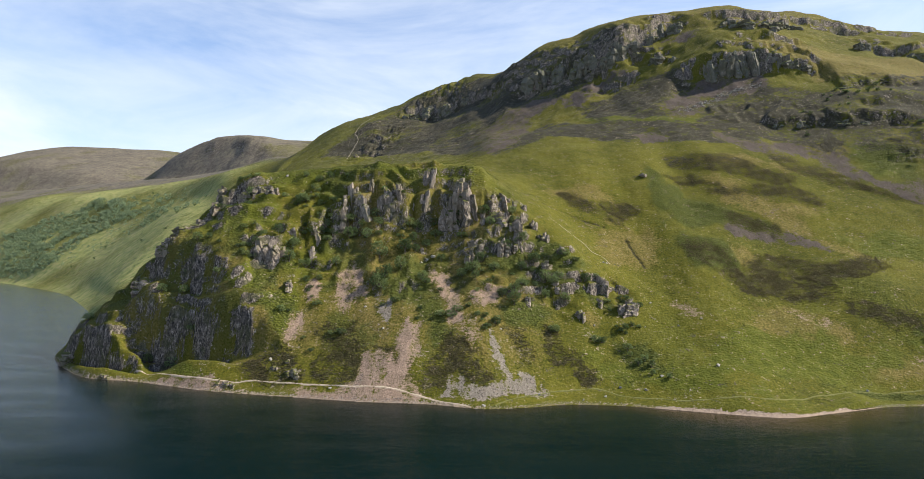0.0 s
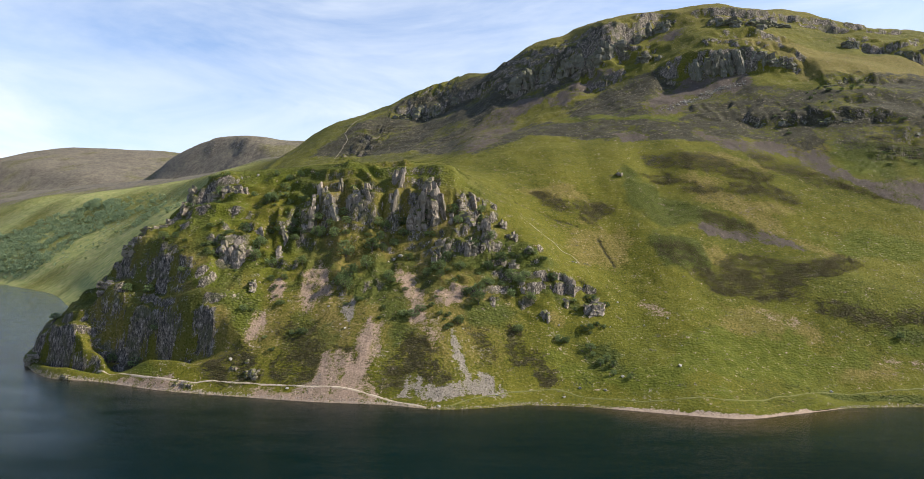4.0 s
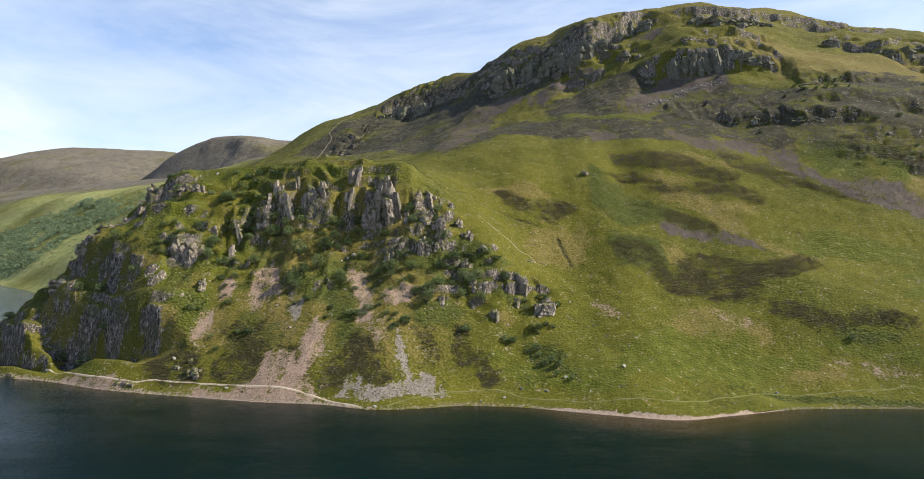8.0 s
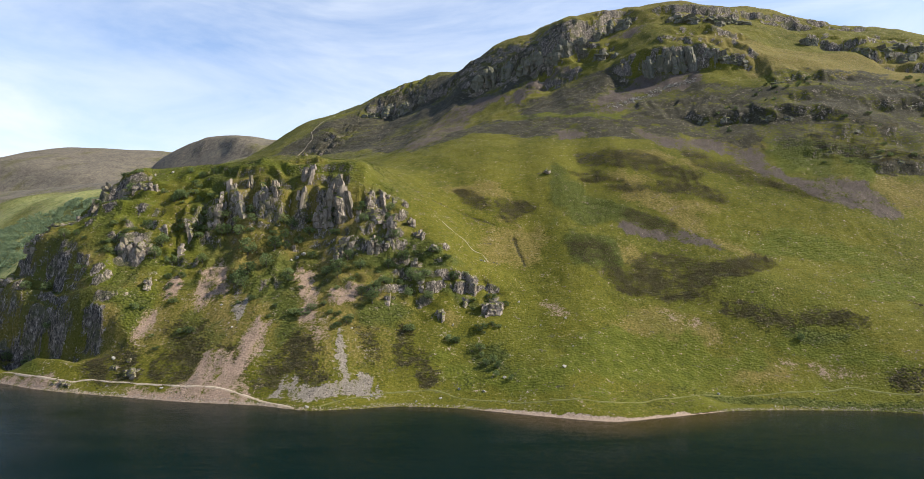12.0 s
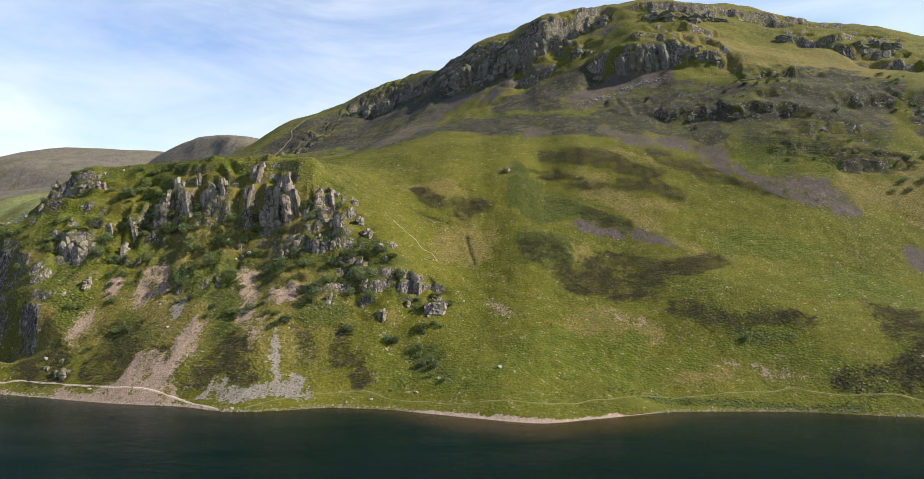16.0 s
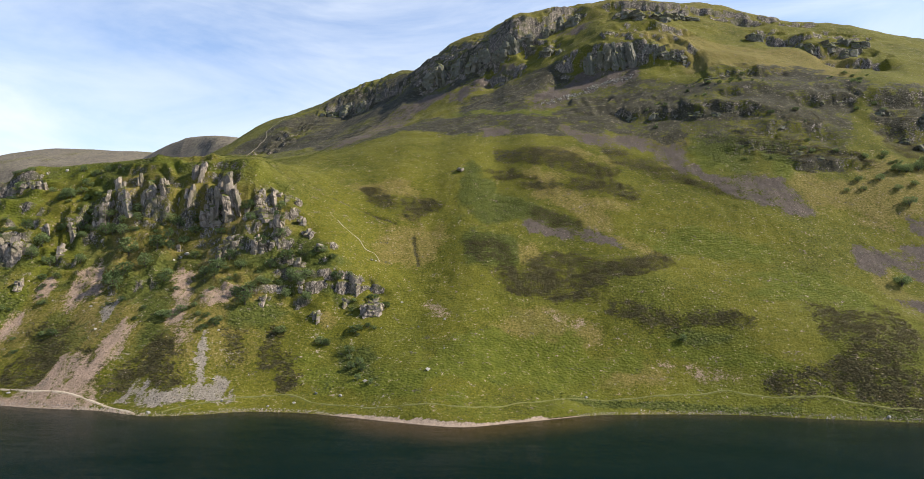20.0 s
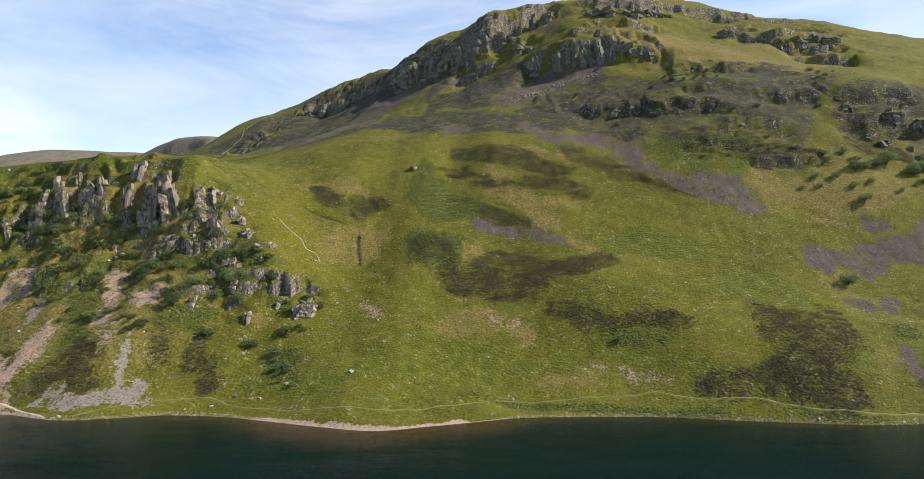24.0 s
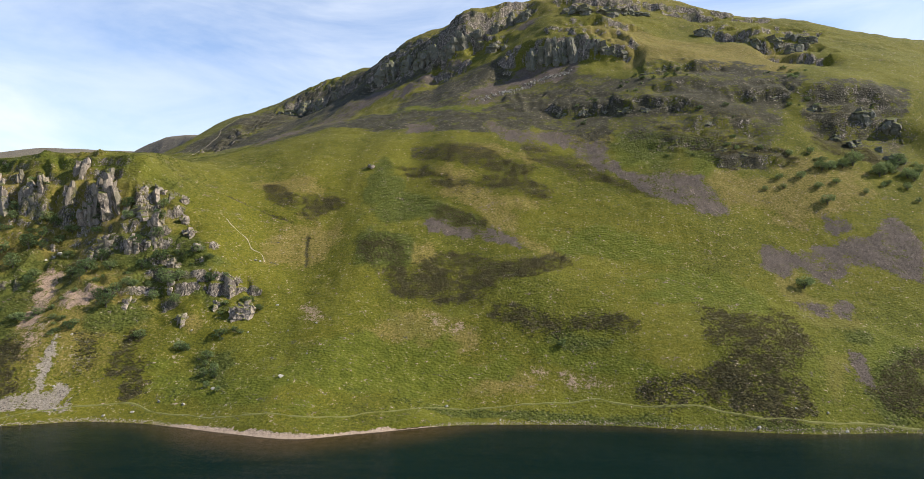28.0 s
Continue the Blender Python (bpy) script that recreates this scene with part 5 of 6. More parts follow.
pillar(-73.2, 412.9, 6.6, 15.1); pillar(-65.2, 410.1, 8.9, 14.6); pillar(-61.4, 419.5, 4.1, 12); pillar(-48.2, 409.3, 9.6, 14)
pillar(-41.9, 410.4, 5.6, 14.8); pillar(-25.8, 408.7, 5.5, 15); pillar(-23.3, 416.5, 7.2, 14.4); pillar(-5.9, 407.9, 7, 17.6)
pillar(-10.5, 406.1, 8.6, 17.5); pillar(-3.7, 404.7, 5.4, 13.5); pillar(4.7, 406.6, 11.6, 22.5); pillar(-3.1, 411.3, 6.3, 14.5)
pillar(20, 408.3, 7.7, 10.5); pillar(28.3, 411.9, 8.6, 13.3); pillar(34.7, 415.5, 6.3, 9.4); pillar(41.7, 417.2, 5.5, 5.1)
pillar(-78.8, 409.9, 3.7, 13.1); pillar(-81.4, 406.6, 5.7, 11.4); pillar(-82.2, 403.7, 4.8, 10.1); pillar(-90.1, 409.5, 4.5, 11.1)
pillar(-94.6, 402, 5.7, 12.2); pillar(-95.6, 391.2, 4.8, 13.9); pillar(-83.9, 385.9, 3.5, 5); pillar(-110.6, 399.8, 9, 8.2)
pillar(-116.8, 385.4, 11.2, 18.8); pillar(-123.2, 383.3, 8.8, 16); pillar(-131.4, 422.1, 7.9, 7); pillar(-141.3, 425.9, 9.8, 8.9)
pillar(-149.9, 426.9, 9, 11.2); pillar(7.9, 390.1, 10.4, 11.1); pillar(24.9, 389.3, 8.1, 9.6); pillar(17.1, 396.1, 6, 7.5)
pillar(65.4, 386.5, 8, 7.3); pillar(-25.1, 397.6, 5.4, 5.4)
pillar(53.9, 399.6, 8.3, 7.6); pillar(33.2, 396.8, 7.5, 11.3); pillar(63.2, 388.9, 5.9, 7.3)
pillar(48, 407.4, 5.4, 7.7); pillar(23.3, 402.5, 9.9, 11.4); pillar(-13.9, 407.5, 5.5, 10.6); pillar(-31.4, 409.7, 4.8, 8.7)
pillar(-57.8, 375.9, 3, 3.7); pillar(13.6, 403.9, 6.1, 8.4); pillar(4.7, 386.6, 6.6, 7.4); pillar(35.5, 391.5, 5.9, 9.3)
pillar(52.3, 382.4, 6.5, 9); pillar(39.2, 360, 6.1, 6.8); pillar(56.1, 371.1, 4.9, 7); pillar(-104.8, 368.8, 7.6, 8.4)
pillar(98.3, 364.1, 9.3, 13.3); pillar(84.2, 378.2, 12.5, 9.7); pillar(69.7, 356.7, 6.6, 9.3); pillar(83.3, 368.3, 5.4, 6.1)

for place in ((-124, 325, 5, 3.6), (-120, 323, 4, 3.0), (-129, 327, 3.6, 2.6), (-203, 349, 5, 3.4), (-199, 347, 4, 2.6), (-100, 330, 5, 3.0), (-93, 333, 4, 2.6)):
    pillar(*place)


def high_crag(x, y, wide, high):
    """One buttress of the cliffs of the upper fell."""
    rng = random.Random(int(x * 29 + y * 11))
    low_band = y < 650
    foot = ground_at(x, y - 0.2 * wide) - (0.40 if low_band else 0.12) * high
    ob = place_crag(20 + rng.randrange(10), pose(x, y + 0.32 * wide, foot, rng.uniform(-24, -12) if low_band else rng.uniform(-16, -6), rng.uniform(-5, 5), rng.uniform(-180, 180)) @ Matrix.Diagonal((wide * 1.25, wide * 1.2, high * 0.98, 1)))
    tagged(ob, "dark grey crag high on the fell above heather", "rock", "crags of the upper fell")


high_crag(287.7, 697.6, 16.5, 27.5); high_crag(299.1, 692.3, 16.4, 32.9); high_crag(313.1, 685.6, 16.4, 38.3); high_crag(327.4, 680.8, 16.4, 34.2)
high_crag(341.8, 676.9, 17.8, 34.2); high_crag(355.6, 671.7, 16.4, 26); high_crag(373.8, 667.5, 17.9, 15.1); high_crag(363.8, 668.9, 13.7, 15.1)
high_crag(246.3, 766.8, 19.3, 16.3); high_crag(256.9, 749.6, 10.2, 9.5); high_crag(224.6, 810, 18.7, 23.4); high_crag(245.7, 820.2, 20.6, 23.8)
high_crag(268.1, 834.4, 19.4, 25.1); high_crag(284.6, 821.2, 19.2, 22.4); high_crag(204.8, 804.4, 20, 30.8); high_crag(189.5, 804.1, 18.4, 25.3)
high_crag(171.5, 812.9, 20.1, 25.6); high_crag(153.4, 825.2, 20.4, 29.8); high_crag(135, 844.4, 20.8, 30.5); high_crag(115.7, 866.6, 21.4, 33.7)
high_crag(95.3, 881.8, 21.7, 27.6); high_crag(336.8, 779.6, 20.2, 12.4); high_crag(350.7, 756.6, 22.8, 17.5); high_crag(371.6, 755.4, 23, 17.6)
high_crag(402.4, 778.9, 20.7, 12.8); high_crag(422.6, 783.2, 16.2, 9.7); high_crag(482, 737.4, 15.9, 14.3); high_crag(498.8, 736.7, 17.6, 17.6)
high_crag(513.4, 726.5, 16, 12.8); high_crag(518.4, 691.9, 18.6, 18.6); high_crag(540.6, 696.2, 22.1, 18.1); high_crag(561.2, 698, 20.8, 15.2)
high_crag(574.7, 694.3, 21, 12.1); high_crag(-25.4, 1027.2, 23.6, 30.4); high_crag(-58.9, 1057.2, 24.3, 27.4); high_crag(-88.6, 1053.8, 24.4, 16.2)
high_crag(5.6, 1006.6, 17.3, 17.3); high_crag(382.9, 612.2, 15.4, 9); high_crag(405.8, 612.6, 15.7, 9.8); high_crag(421.8, 615.8, 10.6, 9.3)
high_crag(552, 671.2, 18.6, 16.3)
high_crag(378, 515, 12.7, 6.8); high_crag(393.2, 513.4, 11.8, 6.9); high_crag(405.4, 504.7, 13.7, 6.8); high_crag(418.9, 495.6, 13.6, 7.8)
high_crag(435.2, 493.5, 13.7, 6.9); high_crag(448.9, 490.9, 12.9, 6.9); high_crag(302.7, 580.8, 13.8, 11.7); high_crag(317.5, 577.1, 13.8, 13.8)
high_crag(334.3, 571.5, 14.8, 13.2); high_crag(349.9, 563.4, 13.6, 12.6); high_crag(365, 555.2, 13.5, 12); high_crag(381.2, 552.1, 12.6, 10.5)
high_crag(406.6, 529.8, 12.3, 10.2); high_crag(423.7, 526.3, 13.4, 11.3); high_crag(459.3, 562.1, 15.7, 11.2); high_crag(479, 562, 15.9, 12.5)
high_crag(501.4, 540.8, 15.7, 14); high_crag(516.2, 534.2, 16.9, 18); high_crag(534.5, 533.7, 17.1, 18.9); high_crag(550.3, 529.6, 16.2, 17.3)
high_crag(502, 526.2, 14.3, 13.7); high_crag(514, 516.1, 14.2, 10.9); high_crag(525.7, 506.9, 14.2, 13.6); high_crag(531.4, 496.2, 13, 13.5)


PALE = [boulder_mesh(70 + k, PALE_STONE) for k in range(5)]
DARK = [boulder_mesh(80 + k, ROCK) for k in range(3)]


def boulder(x, y, wide, high):
    rng = random.Random(int(x * 13 + y * 7))
    ob = new("boulder", DARK[int(x) % 3] if wide > 6 else PALE[int(x) % 5])
    ob.matrix_world = pose(x, y, ground_at(x, y) - 0.16 * high, rng.uniform(-14, 14), rng.uniform(-14, 14), rng.uniform(0, 360)) @ Matrix.Diagonal((wide, wide * 0.85, high * 0.95, 1))
    if wide > 6:
        tagged(ob, "large dark boulder alone on the open grass slope", "boulder")
    else:
        tagged(ob, "pale grey boulder lying in the grass", "boulder", "boulders on the slope")


boulder(134, 320, 3.4, 2.4); boulder(104, 318, 2.9, 2); boulder(76.7, 355, 2.1, 1.8); boulder(92.7, 402, 2.4, 2)
boulder(95.1, 403, 2, 1.6); boulder(126, 357, 1.8, 1.5); boulder(30, 319, 1.9, 1.6); boulder(39.2, 307, 2.4, 1.8)
boulder(-104, 336, 2.7, 3.4); boulder(-18.4, 393, 3.8, 3); boulder(-22.3, 394, 3.4, 3); boulder(-26, 392, 3, 2.3)
boulder(145, 495, 9, 6); boulder(72.6, 308, 2.2, 1.6); boulder(61.1, 306, 2.2, 1.5); boulder(140, 359, 1.9, 1.5)
boulder(-127, 444, 2.7, 3.6); boulder(-136, 437, 3.1, 3.5); boulder(11, 295, 2.9, 1.8); boulder(-66.5, 314, 2.5, 1.6)
boulder(-166, 327, 2.9, 1.8); boulder(-56.2, 360, 2.1, 1.8); boulder(22.2, 343, 1.7, 1.3); boulder(-43.7, 344, 2, 1.7)
boulder(210, 318, 2.5, 1.7); boulder(138, 318, 0.9, 0.9); boulder(141, 338, 1.5, 1.2); boulder(81.4, 314, 2.7, 2.1)
boulder(375, 309, 1.8, 1.5); boulder(362, 310, 1.5, 1.2); boulder(115, 374, 2, 1.7); boulder(106, 355, 1.6, 1.3)
boulder(93.6, 311, 2.4, 1.8); boulder(343, 303, 2.9, 1.7); boulder(234, 310, 1.6, 1.1); boulder(316, 304, 1.7, 1.1)
boulder(379, 302, 2.4, 1.5)



# ---- trees ----
def leaf_clump(verts, faces, c, size, rng, blades=3):
    """A tuft of leaves: a few bent blades round one point."""
    for _ in range(blades):
        d = Vector((rng.gauss(0, 1), rng.gauss(0, 1), rng.gauss(0, 0.8))).normalized()
        s = d.cross(Vector((rng.gauss(0, 1), rng.gauss(0, 1), rng.gauss(0, 1)))).normalized() * size * rng.uniform(0.3, 0.5)
        d = d * size * rng.uniform(0.6, 1.0)
        i = len(verts)
        verts.extend([c - s * 0.6, c + s * 0.6, c + d + s * 0.5, c + d * 1.25, c + d * 0.9 - s])
        faces.append((i, i + 1, i + 2, i + 3, i + 4))


def limb(verts, faces, a, b, ra, rb, sides=5):
    d = (b - a).normalized()
    u = d.cross(Vector((0.3, 0.9, 0.2))).normalized()
    w = d.cross(u)
    i = len(verts)
    for p, r in ((a, ra), (b, rb)):
        for e in range(sides):
            q = 6.2832 * e / sides
            verts.append(p + (u * math.cos(q) + w * math.sin(q)) * r)
    for e in range(sides):
        f = (e + 1) % sides
        faces.append((i + e, i + f, i + sides + f, i + sides + e))
    faces.append(tuple(i + sides + e for e in range(sides)))


def tree_kind(seed, crown_mat):
    """A small tree one metre high: trunk with limbs, and a rounded crown of many tufts."""
    rng = random.Random(seed)
    tv, tf, cv, cf = [], [], [], []
    fork = Vector((rng.uniform(-0.04, 0.04), rng.uniform(-0.04, 0.04), 0.20))
    limb(tv, tf, Vector((0, 0, -0.15)), fork, 0.036, 0.026)
    lobes = [(Vector((0, 0, 0.52)), 0.36)]
    for k in range(9):
        a = 6.2832 * k / 9 + rng.uniform(-0.4, 0.4)
        r, up = rng.uniform(0.16, 0.34), rng.uniform(0.26, 0.76)
        r *= math.sqrt(max(0.1, 1 - ((up - 0.42) / 0.48) ** 2))
        tip = Vector((r * math.cos(a), r * math.sin(a), up))
        limb(tv, tf, fork, tip, 0.018, 0.006, 4)
        lobes.append((tip, rng.uniform(0.12, 0.19)))
    for c, r in lobes:
        for _ in range(70 if r > 0.3 else 26):
            d = Vector((rng.gauss(0, 1), rng.gauss(0, 1), rng.gauss(0, 1))).normalized()
            leaf_clump(cv, cf, c + d * r * rng.uniform(0.75, 1.0), 0.057, rng, 3)
    return mesh_of("trunk", tv, tf, BARK), mesh_of("crown", cv, cf, crown_mat)


TREE_KINDS = []
for k in range(6):
    trunk_mesh, crown_mesh = tree_kind(200 + k, LEAVES if k < 4 else DARK_LEAVES)
    root = new("tree")
    for part_name, part_mesh in (("trunk", trunk_mesh), ("crown", crown_mesh)):
        piece = new(part_name, part_mesh)
        piece.parent = root
    TREE_KINDS.append(root)
used_kinds = set()


def tree(x, y, size, where="crag"):
    rng = random.Random(int(x * 7 + y * 3))
    k = rng.randrange(6 if where == "crag" else 4)
    size *= {"crag": 1.25, "slope": 1.25, "valley": 0.6}[where]
    wide = rng.uniform(0.95, 1.45)
    m = pose(x, y, ground_at(x, y) - 0.05 * size, rng.uniform(-4, 4), rng.uniform(-4, 4), rng.uniform(0, 360)) @ Matrix.Diagonal((size * wide, size * wide * rng.uniform(0.85, 1.1), size, 1))
    if k in used_kinds:
        ob = copy_thing(TREE_KINDS[k], pose(0, 0, 0))
    else:
        ob = TREE_KINDS[k]
        used_kinds.add(k)
    ob.matrix_basis = m
    words = {"crag": "small rounded leafy tree rooted among crag rocks", "slope": "lone rounded green bush on the rough slope", "valley": "scattered green tree on the far valley side"}
    tagged(ob, words[where], "tree", "trees of the " + where)


tree(-118, 394, 7.1); tree(-112, 390, 5.5); tree(-94.6, 437, 5.2); tree(-102, 436, 5.2)
tree(-168, 389, 5.7); tree(-171, 379, 5.6); tree(-173, 369, 7.1); tree(-160, 366, 5.4)
tree(-186, 382, 5.7); tree(-189, 373, 5.7); tree(-220, 370, 5.9); tree(-241, 398, 5.4)
tree(107, 369, 3.7); tree(-81.4, 434, 4.3); tree(-112, 439, 4.4); tree(99, 331, 4.7)
tree(101, 326, 4); tree(92.4, 336, 3.4)
tree(456, 450, 7.3, "slope"); tree(495, 486, 11.1, "slope"); tree(485, 483, 7, "slope"); tree(507, 476, 10.1, "slope")
tree(512, 479, 9.2, "slope"); tree(527, 488, 9.4, "slope"); tree(521, 484, 7.2, "slope"); tree(468, 479, 7.8, "slope")
tree(475, 480, 6.9, "slope"); tree(450, 472, 5.7, "slope"); tree(435, 473, 4.7, "slope"); tree(457, 463, 4.7, "slope")
tree(526, 475, 8.2, "slope"); tree(529, 473, 7.2, "slope"); tree(537, 480, 7.3, "slope"); tree(422, 465, 3.6, "slope")
tree(434, 465, 3.7, "slope"); tree(518, 464, 5, "slope"); tree(407, 387, 6.8, "slope"); tree(412, 390, 4.6, "slope")
tree(266, 348, 4.2, "slope"); tree(91.7, 340, 4.5, "slope"); tree(94.8, 329, 4.3, "slope"); tree(100, 320, 3.6, "slope")
tree(107, 315, 2.9, "slope"); tree(453, 494, 4.9, "slope"); tree(470, 497, 5, "slope"); tree(435, 500, 3.9, "slope")
tree(419, 504, 3.9, "slope"); tree(486, 458, 4.3, "slope"); tree(517, 452, 4.4, "slope"); tree(503, 466, 3.9, "slope")
tree(471, 466, 3.8, "slope")
tree(-552, 1100, 10.6, "valley"); tree(-482, 1036, 9.9, "valley"); tree(-455, 1041, 9.8, "valley"); tree(-449, 928, 7.9, "valley")
tree(-635, 1152, 10.1, "valley"); tree(-452, 1081, 9, "valley"); tree(-534, 1184, 10, "valley"); tree(-378, 949, 7.9, "valley")
tree(-499, 956, 8.3, "valley"); tree(-639, 1102, 9.8, "valley"); tree(-683, 1272, 12.5, "valley"); tree(-672, 1309, 12.7, "valley")
tree(-719, 1282, 12.7, "valley"); tree(-387, 907, 6.6, "valley"); tree(-389, 837, 6.2, "valley"); tree(-632, 1056, 9.5, "valley")
tree(-682, 1072, 9.8, "valley"); tree(-709, 1405, 12.1, "valley")
for place in ((-29, 404, 8), (-52, 389, 12), (-38, 382, 9), (-50, 370, 12), (-47, 375, 10), (7, 378, 8), (11, 385, 7), (28, 390, 6.5), (38, 394, 7), (51, 376, 8),
              (56, 372, 6.6), (34, 404, 6.7), (20, 404, 6), (-74, 402, 8), (-71, 404, 6.7), (-109, 417, 7), (-147, 428, 7.6), (20, 379, 6.3), (45, 385, 6.8), (31, 364, 7)):
    tree(*place)
for place in ((36, 367, 5.6), (59, 377, 6.2), (76, 378, 5.7), (-23, 399, 5.3), (-36, 392, 8.4), (-32, 397, 6.3), (-102, 428, 7.3), (-107, 418, 7), (24, 361, 5.6), (31, 357, 7.3),
              (50, 367, 5.6), (37, 380, 5.8), (0, 376, 5.9), (-13, 392, 5), (8, 370, 5.8), (62, 367, 5.5), (-108, 394, 9), (-108, 385, 7.8), (-98, 386, 6.6), (-79, 385, 6.5)):
    tree(*place)
for place in ((-90, 410, 6), (-76, 409, 7), (-57, 411, 7), (-55, 405, 6), (-35, 405, 7), (-19, 409, 6), (-17, 402, 6), (14, 405, 7), (33, 410, 6), (18, 399, 6), (-62, 400, 7), (-30, 394, 6)):
    tree(*place)


def bush(x, y, size, words="low dark green shrub on the broken crag slope", group="shrubs of the crag"):
    rng = random.Random(int(x * 11 + y * 5))
    ob = copy_thing(TREE_KINDS[rng.choice((0, 2, 4, 5))], pose(0, 0, 0))
    ob.name = "bush"
    wide = rng.uniform(1.2, 1.9)
    ob.matrix_basis = pose(x, y, ground_at(x, y) - 0.22 * size, 0, 0, rng.uniform(0, 360)) @ Matrix.Diagonal((size * wide, size * wide * 0.9, size, 1))
    tagged(ob, words, "bush", group)


# Shrubs fill the broken ground under the pillars, thickest along the ledges.
shrub_rng = random.Random(12)
for _ in range(400):
    sx, inland = shrub_rng.uniform(-175, 105), shrub_rng.triangular(24, 120, 82)
    if sx > 30 and inland > 100 - 0.2 * sx:
        continue
    sy = float(shore_y(np.array([sx]))[0]) + inland
    if value_noise(np.array([sx / 19.0]), np.array([sy / 15.0]))[0] > 0.52:
        bush(sx, sy, 2.2 + 4.4 * shrub_rng.random() ** 1.4)


# Shrubs and small trees dot the heathery crags of the upper fell.
for _ in range(260):
    sx, sy = shrub_rng.uniform(300, 545), shrub_rng.uniform(462, 610)
    on_scree = any(depth_inside(ring, np.array([sx]), np.array([sy]))[0] > -4 for ring in AREAS["scree"])
    if not on_scree and value_noise(np.array([sx / 26.0 + 40]), np.array([sy / 17.0]))[0] > 0.60:
        bush(sx, sy, 1.8 + 3.6 * shrub_rng.random() ** 1.6, "small dark shrub on the heathery fell side", "shrubs of the upper fell")


# ---- what nobody could count: stones, tussocks, heather, bracken, far woods ----
VIEWED = np.nonzero((GX > -300) & (GX < 520) & (INLAND_D > 0.3) & (GY < 620))[0]
CELL = np.outer(np.gradient(gy), np.gradient(gx)).ravel()


def scatter(count, chance, seed):
    """Random places on the ground, by weight of the cover and the ground's area."""
    rng = np.random.RandomState(seed)
    p = (chance * CELL)[VIEWED]
    k = VIEWED[np.searchsorted(np.cumsum(p), rng.rand(count) * p.sum()).clip(0, len(VIEWED) - 1)]
    jx, jy = rng.uniform(-0.8, 0.8, count) * np.gradient(gx)[k % COLS], rng.uniform(-0.8, 0.8, count) * np.gradient(gy)[k // COLS]
    sx, sy = steep_y.ravel()[k], steep_x.ravel()[k]
    return PX[k] + jx, PY[k] + jy, GZ[k] + np.clip(jx * sx + jy * sy, -1, 1), rng


def strewn(name, label, shapes, count, chance, sizes, seed, mat, squash=1.0, sink=0.1):
    """One mesh of many small shapes strewn over the ground. shapes: (verts, triangles) one metre across."""
    x, y, z, rng = scatter(count, chance, seed)
    size = sizes[0] + (sizes[1] - sizes[0]) * rng.rand(count) ** 2
    turn, which = rng.rand(count) * 6.283, rng.randint(0, len(shapes), count)
    all_v, all_f, base = [], [], 0
    for s, (sv, sf) in enumerate(shapes):
        pick = np.nonzero(which == s)[0]
        c, q = np.cos(turn[pick])[:, None], np.sin(turn[pick])[:, None]
        vx, vy, vz = sv[:, 0][None], sv[:, 1][None], sv[:, 2][None]
        v = np.stack([x[pick][:, None] + size[pick][:, None] * (vx * c - vy * q), y[pick][:, None] + size[pick][:, None] * (vx * q + vy * c), z[pick][:, None] + size[pick][:, None] * (vz * squash - sink)], -1)
        f = sf[None] + (np.arange(len(pick)) * len(sv))[:, None, None] + base
        all_v.append(v.reshape(-1, 3))
        all_f.append(f.reshape(-1, 3))
        base += len(pick) * len(sv)
    v, f = np.concatenate(all_v), np.concatenate(all_f)
    me = bpy.data.meshes.new(name)
    me.vertices.add(len(v))
    me.vertices.foreach_set("co", v.astype(np.float32).ravel())
    me.loops.add(f.size)
    me.loops.foreach_set("vertex_index", f.astype(np.int32).ravel())
    me.polygons.add(len(f))
    me.polygons.foreach_set("loop_start", np.arange(0, f.size, 3, dtype=np.int32))
    me.update()
    me.validate()
    me.materials.append(mat)
    return tagged(new(name, me), label, name.replace("_", " "), kind="stuff")


def stone_shape(seed):
    rng = np.random.RandomState(seed)
    v = np.array([(1, 0, 0), (-1, 0, 0), (0, 1, 0), (0, -1, 0), (0, 0, 1), (0, 0, -1)], float) * 0.5
    v = v * rng.uniform(0.6, 1.1, (6, 1)) + rng.uniform(-0.12, 0.12, (6, 3))
    f = [(0, 2, 4), (2, 1, 4), (1, 3, 4), (3, 0, 4), (2, 0, 5), (1, 2, 5), (3, 1, 5), (0, 3, 5)]
    return v, np.array(f)


def sprig_shape(seed, blades, lean, wide):
    """A low tuft: blades that spring from the ground and lean outwards."""
    rng = np.random.RandomState(seed)
    v, f = [], []
    for k in range(blades):
        a = 6.283 * k / blades + rng.uniform(-0.4, 0.4)
        d, s = np.array((math.cos(a), math.sin(a))), np.array((-math.sin(a), math.cos(a))) * wide
        r0, r1, h = rng.uniform(0.02, 0.16), lean * rng.uniform(0.6, 1.1), rng.uniform(0.35, 0.75)
        i = len(v)
        v += [(*(d * r0 - s), 0), (*(d * r0 + s), 0), (*(d * r1 + s * 0.9), h), (*(d * r1 - s * 0.9), h), (*(d * r1 * 1.5), h * 0.55)]
        f += [(i, i + 1, i + 2), (i, i + 2, i + 3), (i + 3, i + 2, i + 4)]
    return np.array(v, float), np.array(f)


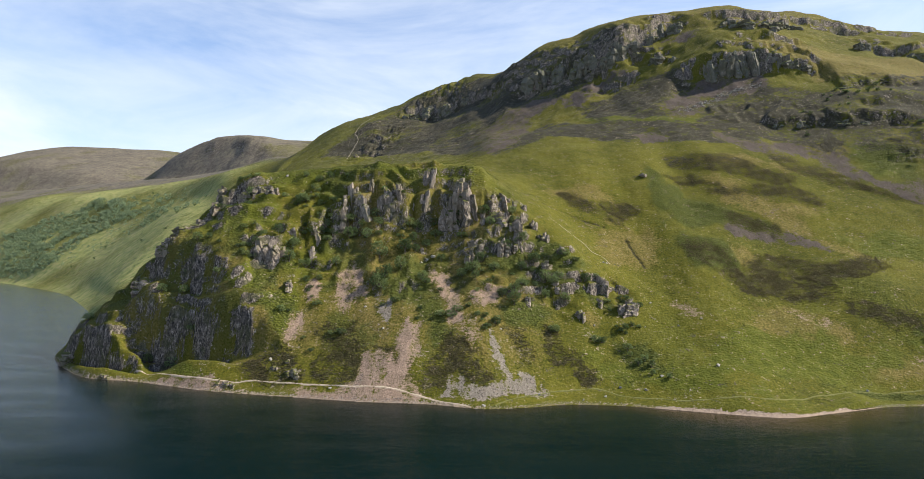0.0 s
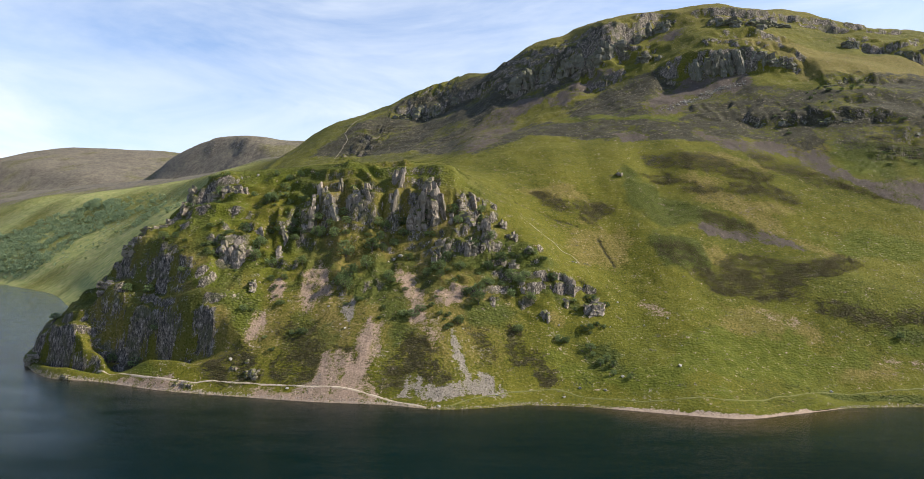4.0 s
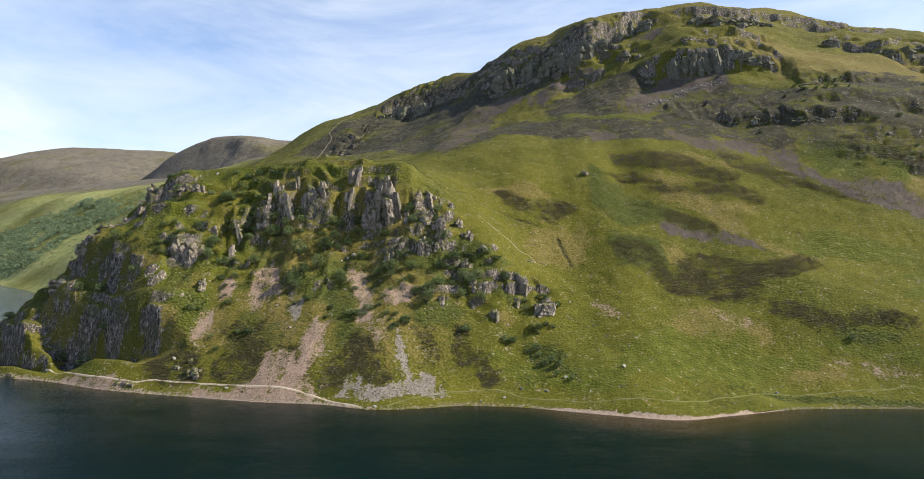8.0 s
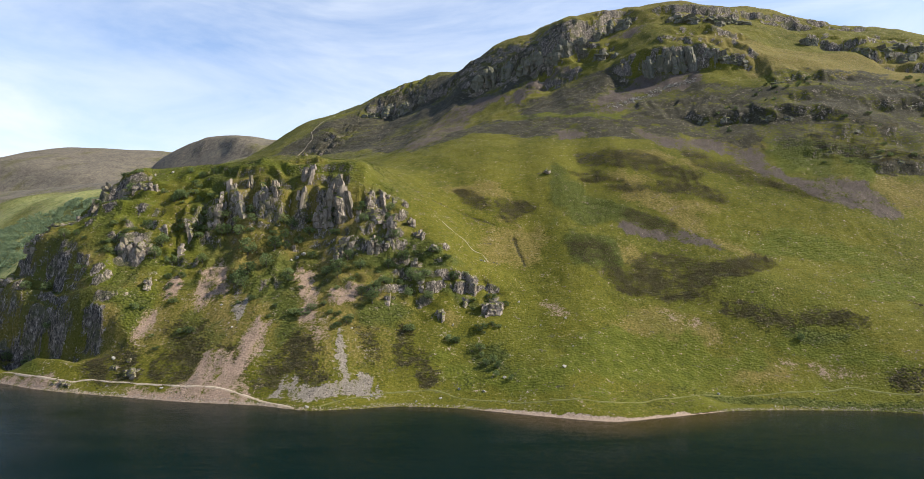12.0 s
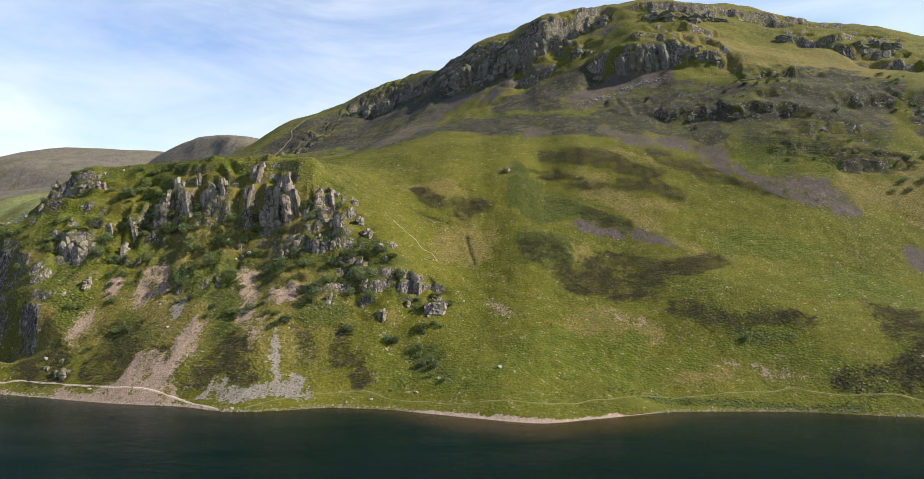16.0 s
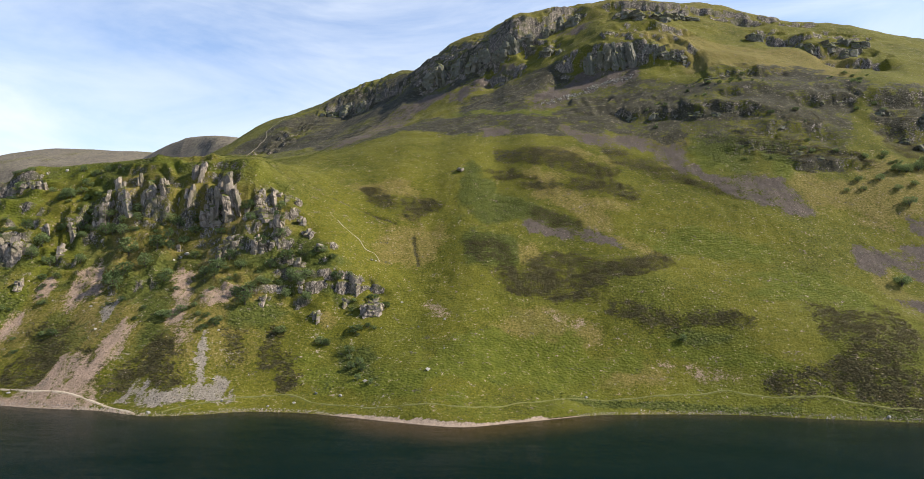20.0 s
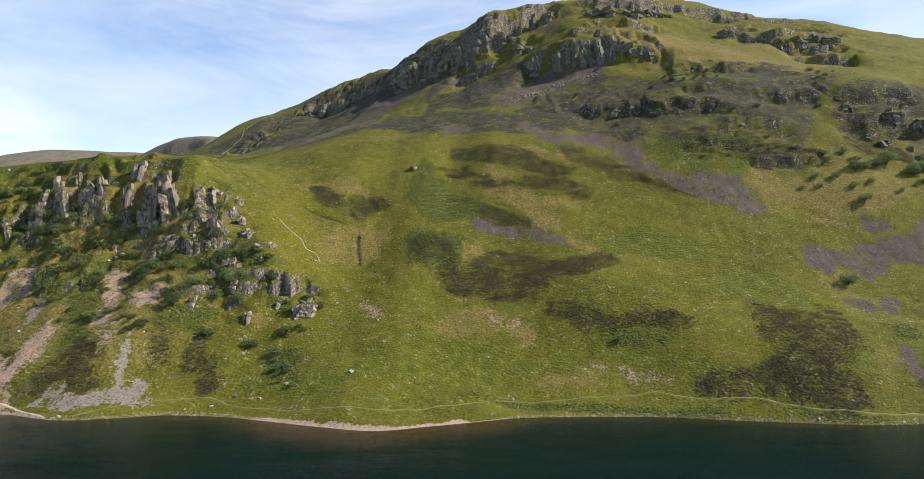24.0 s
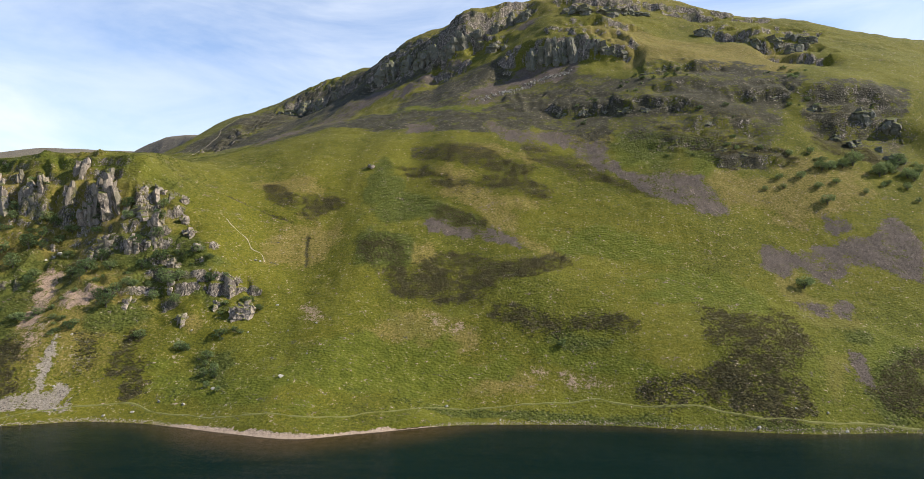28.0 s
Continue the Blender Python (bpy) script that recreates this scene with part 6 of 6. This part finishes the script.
STONES = [stone_shape(k) for k in range(5)]
open_grass = np.clip(1 - heather - scree - pink - bare - beach, 0, 1)
strewn("scree_stones", "loose grey scree stones lying on the slope", STONES, 12000, scree * (1 - bare), (0.25, 1.0), 1, GREY_STONE, 0.8)
strewn("rosy_stones", "loose pinkish scree stones below the crag", STONES, 5500, pink * (1 - bare), (0.25, 0.9), 2, ROSE_STONE, 0.8)
strewn("shore_stones", "rounded pale stones along the water's edge", STONES, 5500, smooth(2.6, 1.0, INLAND_D) * smooth(-300, -230, GX) * (1 - 0.85 * smooth(100, 112, GX) * smooth(208, 196, GX)), (0.25, 1.2), 3, SHORE_STONE, 0.7)
strewn("grass_stones", "pale stones lying scattered in grass", STONES, 350, open_grass * (0.05 + crag_side + smooth(0, 30, GX) * smooth(130, 60, GX)), (0.35, 1.1), 4, PALE_STONE, 0.8)
HEATH = [sprig_shape(20 + k, 4, 0.50, 0.34) for k in range(4)]
strewn("heather", "low dark brown heather in dense patches", HEATH, 56000, np.maximum(heather, 0.35 * brown) * (1 - bare) * smooth(560, 480, GY), (0.34, 0.80), 5, LING, 0.75, 0.05)
FRONDS = [sprig_shape(30 + k, 4, 0.55, 0.28) for k in range(4)]
strewn("bracken", "dense green bracken on the lower slope", FRONDS, 38000, bracken * (1 - bare) + 0.25 * crag_side * open_grass, (0.35, 0.9), 6, FERN, 0.8, 0.05)
BLADES = [sprig_shape(40 + k, 5, 0.35, 0.13) for k in range(4)]
strewn("grass_tussocks", "pale green and straw grass tussocks", BLADES, 22000, open_grass * (0.5 + 0.6 * smooth(-0.1, 0.15, fbm(GX, GY, 35, 4, 30.0))), (0.3, 0.8), 7, TUSSOCK, 0.7, 0.05)


def boulder_field(count, seed):
    """Fallen blocks below the great crag, in a band that runs down the scree."""
    rng = np.random.RandomState(seed)
    along = rng.rand(count) ** 0.8
    x = 226 + 92 * along + rng.normal(0, 4, count)
    y = 632 + 26 * np.minimum(1, 1.6 * along) + rng.normal(0, 3.5, count)
    size = 0.7 + 2.2 * rng.rand(count) ** 2.5
    verts, faces = [], []
    for q in range(count):
        sv, sf = STONES[q % 5]
        c, d = math.cos(q * 2.4), math.sin(q * 2.4)
        z, base = ground_at(x[q], y[q]), len(verts)
        verts += [(x[q] + size[q] * (v[0] * c - v[1] * d), y[q] + size[q] * (v[0] * d + v[1] * c), z + size[q] * (0.9 * v[2] + 0.2)) for v in sv]
        faces += [tuple(int(e) + base for e in f) for f in sf]
    return tagged(new("boulder_field", mesh_of("boulder_field", verts, faces, PALE_STONE)), "pale fallen blocks strewn below a high crag", "boulders", kind="stuff")


boulder_field(420, 9)


# Outlines of the far wood and of the scattered trees beside it, in plan.
WOODS = (
    np.array([(-1176, 1567), (-1056, 1518), (-1004, 1551), (-938, 1539), (-817, 1455), (-730, 1341), (-688, 1226), (-749, 1231), (-740, 1162), (-751, 1129), (-835, 1171), (-924, 1233)], float),
    np.array([(-800, 1425), (-694, 1377), (-516, 1180), (-454, 1039), (-493, 1018), (-596, 1120), (-677, 1217)], float),
)


def woodland(count, seed):
    """A far wood: many low crowns of tufts in one mesh, thick in the first outline and thin in the second."""
    rng = random.Random(seed)
    verts, faces = [], []
    for ring, share, gap in zip(WOODS, (1.0, 0.10), (0.24, 0.58)):
        (x0, y0), (x1, y1) = ring.min(0) - 25, ring.max(0) + 25
        places = np.random.RandomState(seed).rand(3400, 2) * (x1 - x0, y1 - y0) + (x0, y0)
        ragged = fbm(places[:, 0], places[:, 1], 70, 4, 74.0)
        kept = places[(depth_inside(ring, places[:, 0], places[:, 1]) + 60 * ragged > 0) & (value_noise(places[:, 0] / 34.0, places[:, 1] / 40.0) > gap)]
        for x, y in kept[:int(count * share)]:
            z, size = ground_at(x, y), rng.uniform(5.0, 11)
            for _ in range(30):
                d = Vector((rng.gauss(0, 1), rng.gauss(0, 1), rng.gauss(0, 1))).normalized()
                c = Vector((x, y, z + 0.5 * size)) + Vector((d.x * 0.5, d.y * 0.5, d.z * 0.42)) * size * rng.uniform(0.6, 1)
                leaf_clump(verts, faces, c, size * 0.20, rng, 2)
    for _ in range(170):
        x, y = rng.uniform(-730, -540), rng.uniform(1085, 1300)
        c, size = Vector((x, y, ground_at(x, y) + 1.2)), rng.uniform(2.5, 5.5)
        for _ in range(12):
            d = Vector((rng.gauss(0, 1), rng.gauss(0, 1), rng.gauss(0, 0.8))).normalized()
            leaf_clump(verts, faces, c + d * size * 0.45, size * 0.3, rng, 2)
    ob = new("far_woodland", mesh_of("far_woodland", verts, faces, FAR_LEAVES))
    return tagged(ob, "distant mixed woodland on the valley side", "wood", kind="stuff")


woodland(1250, 5)
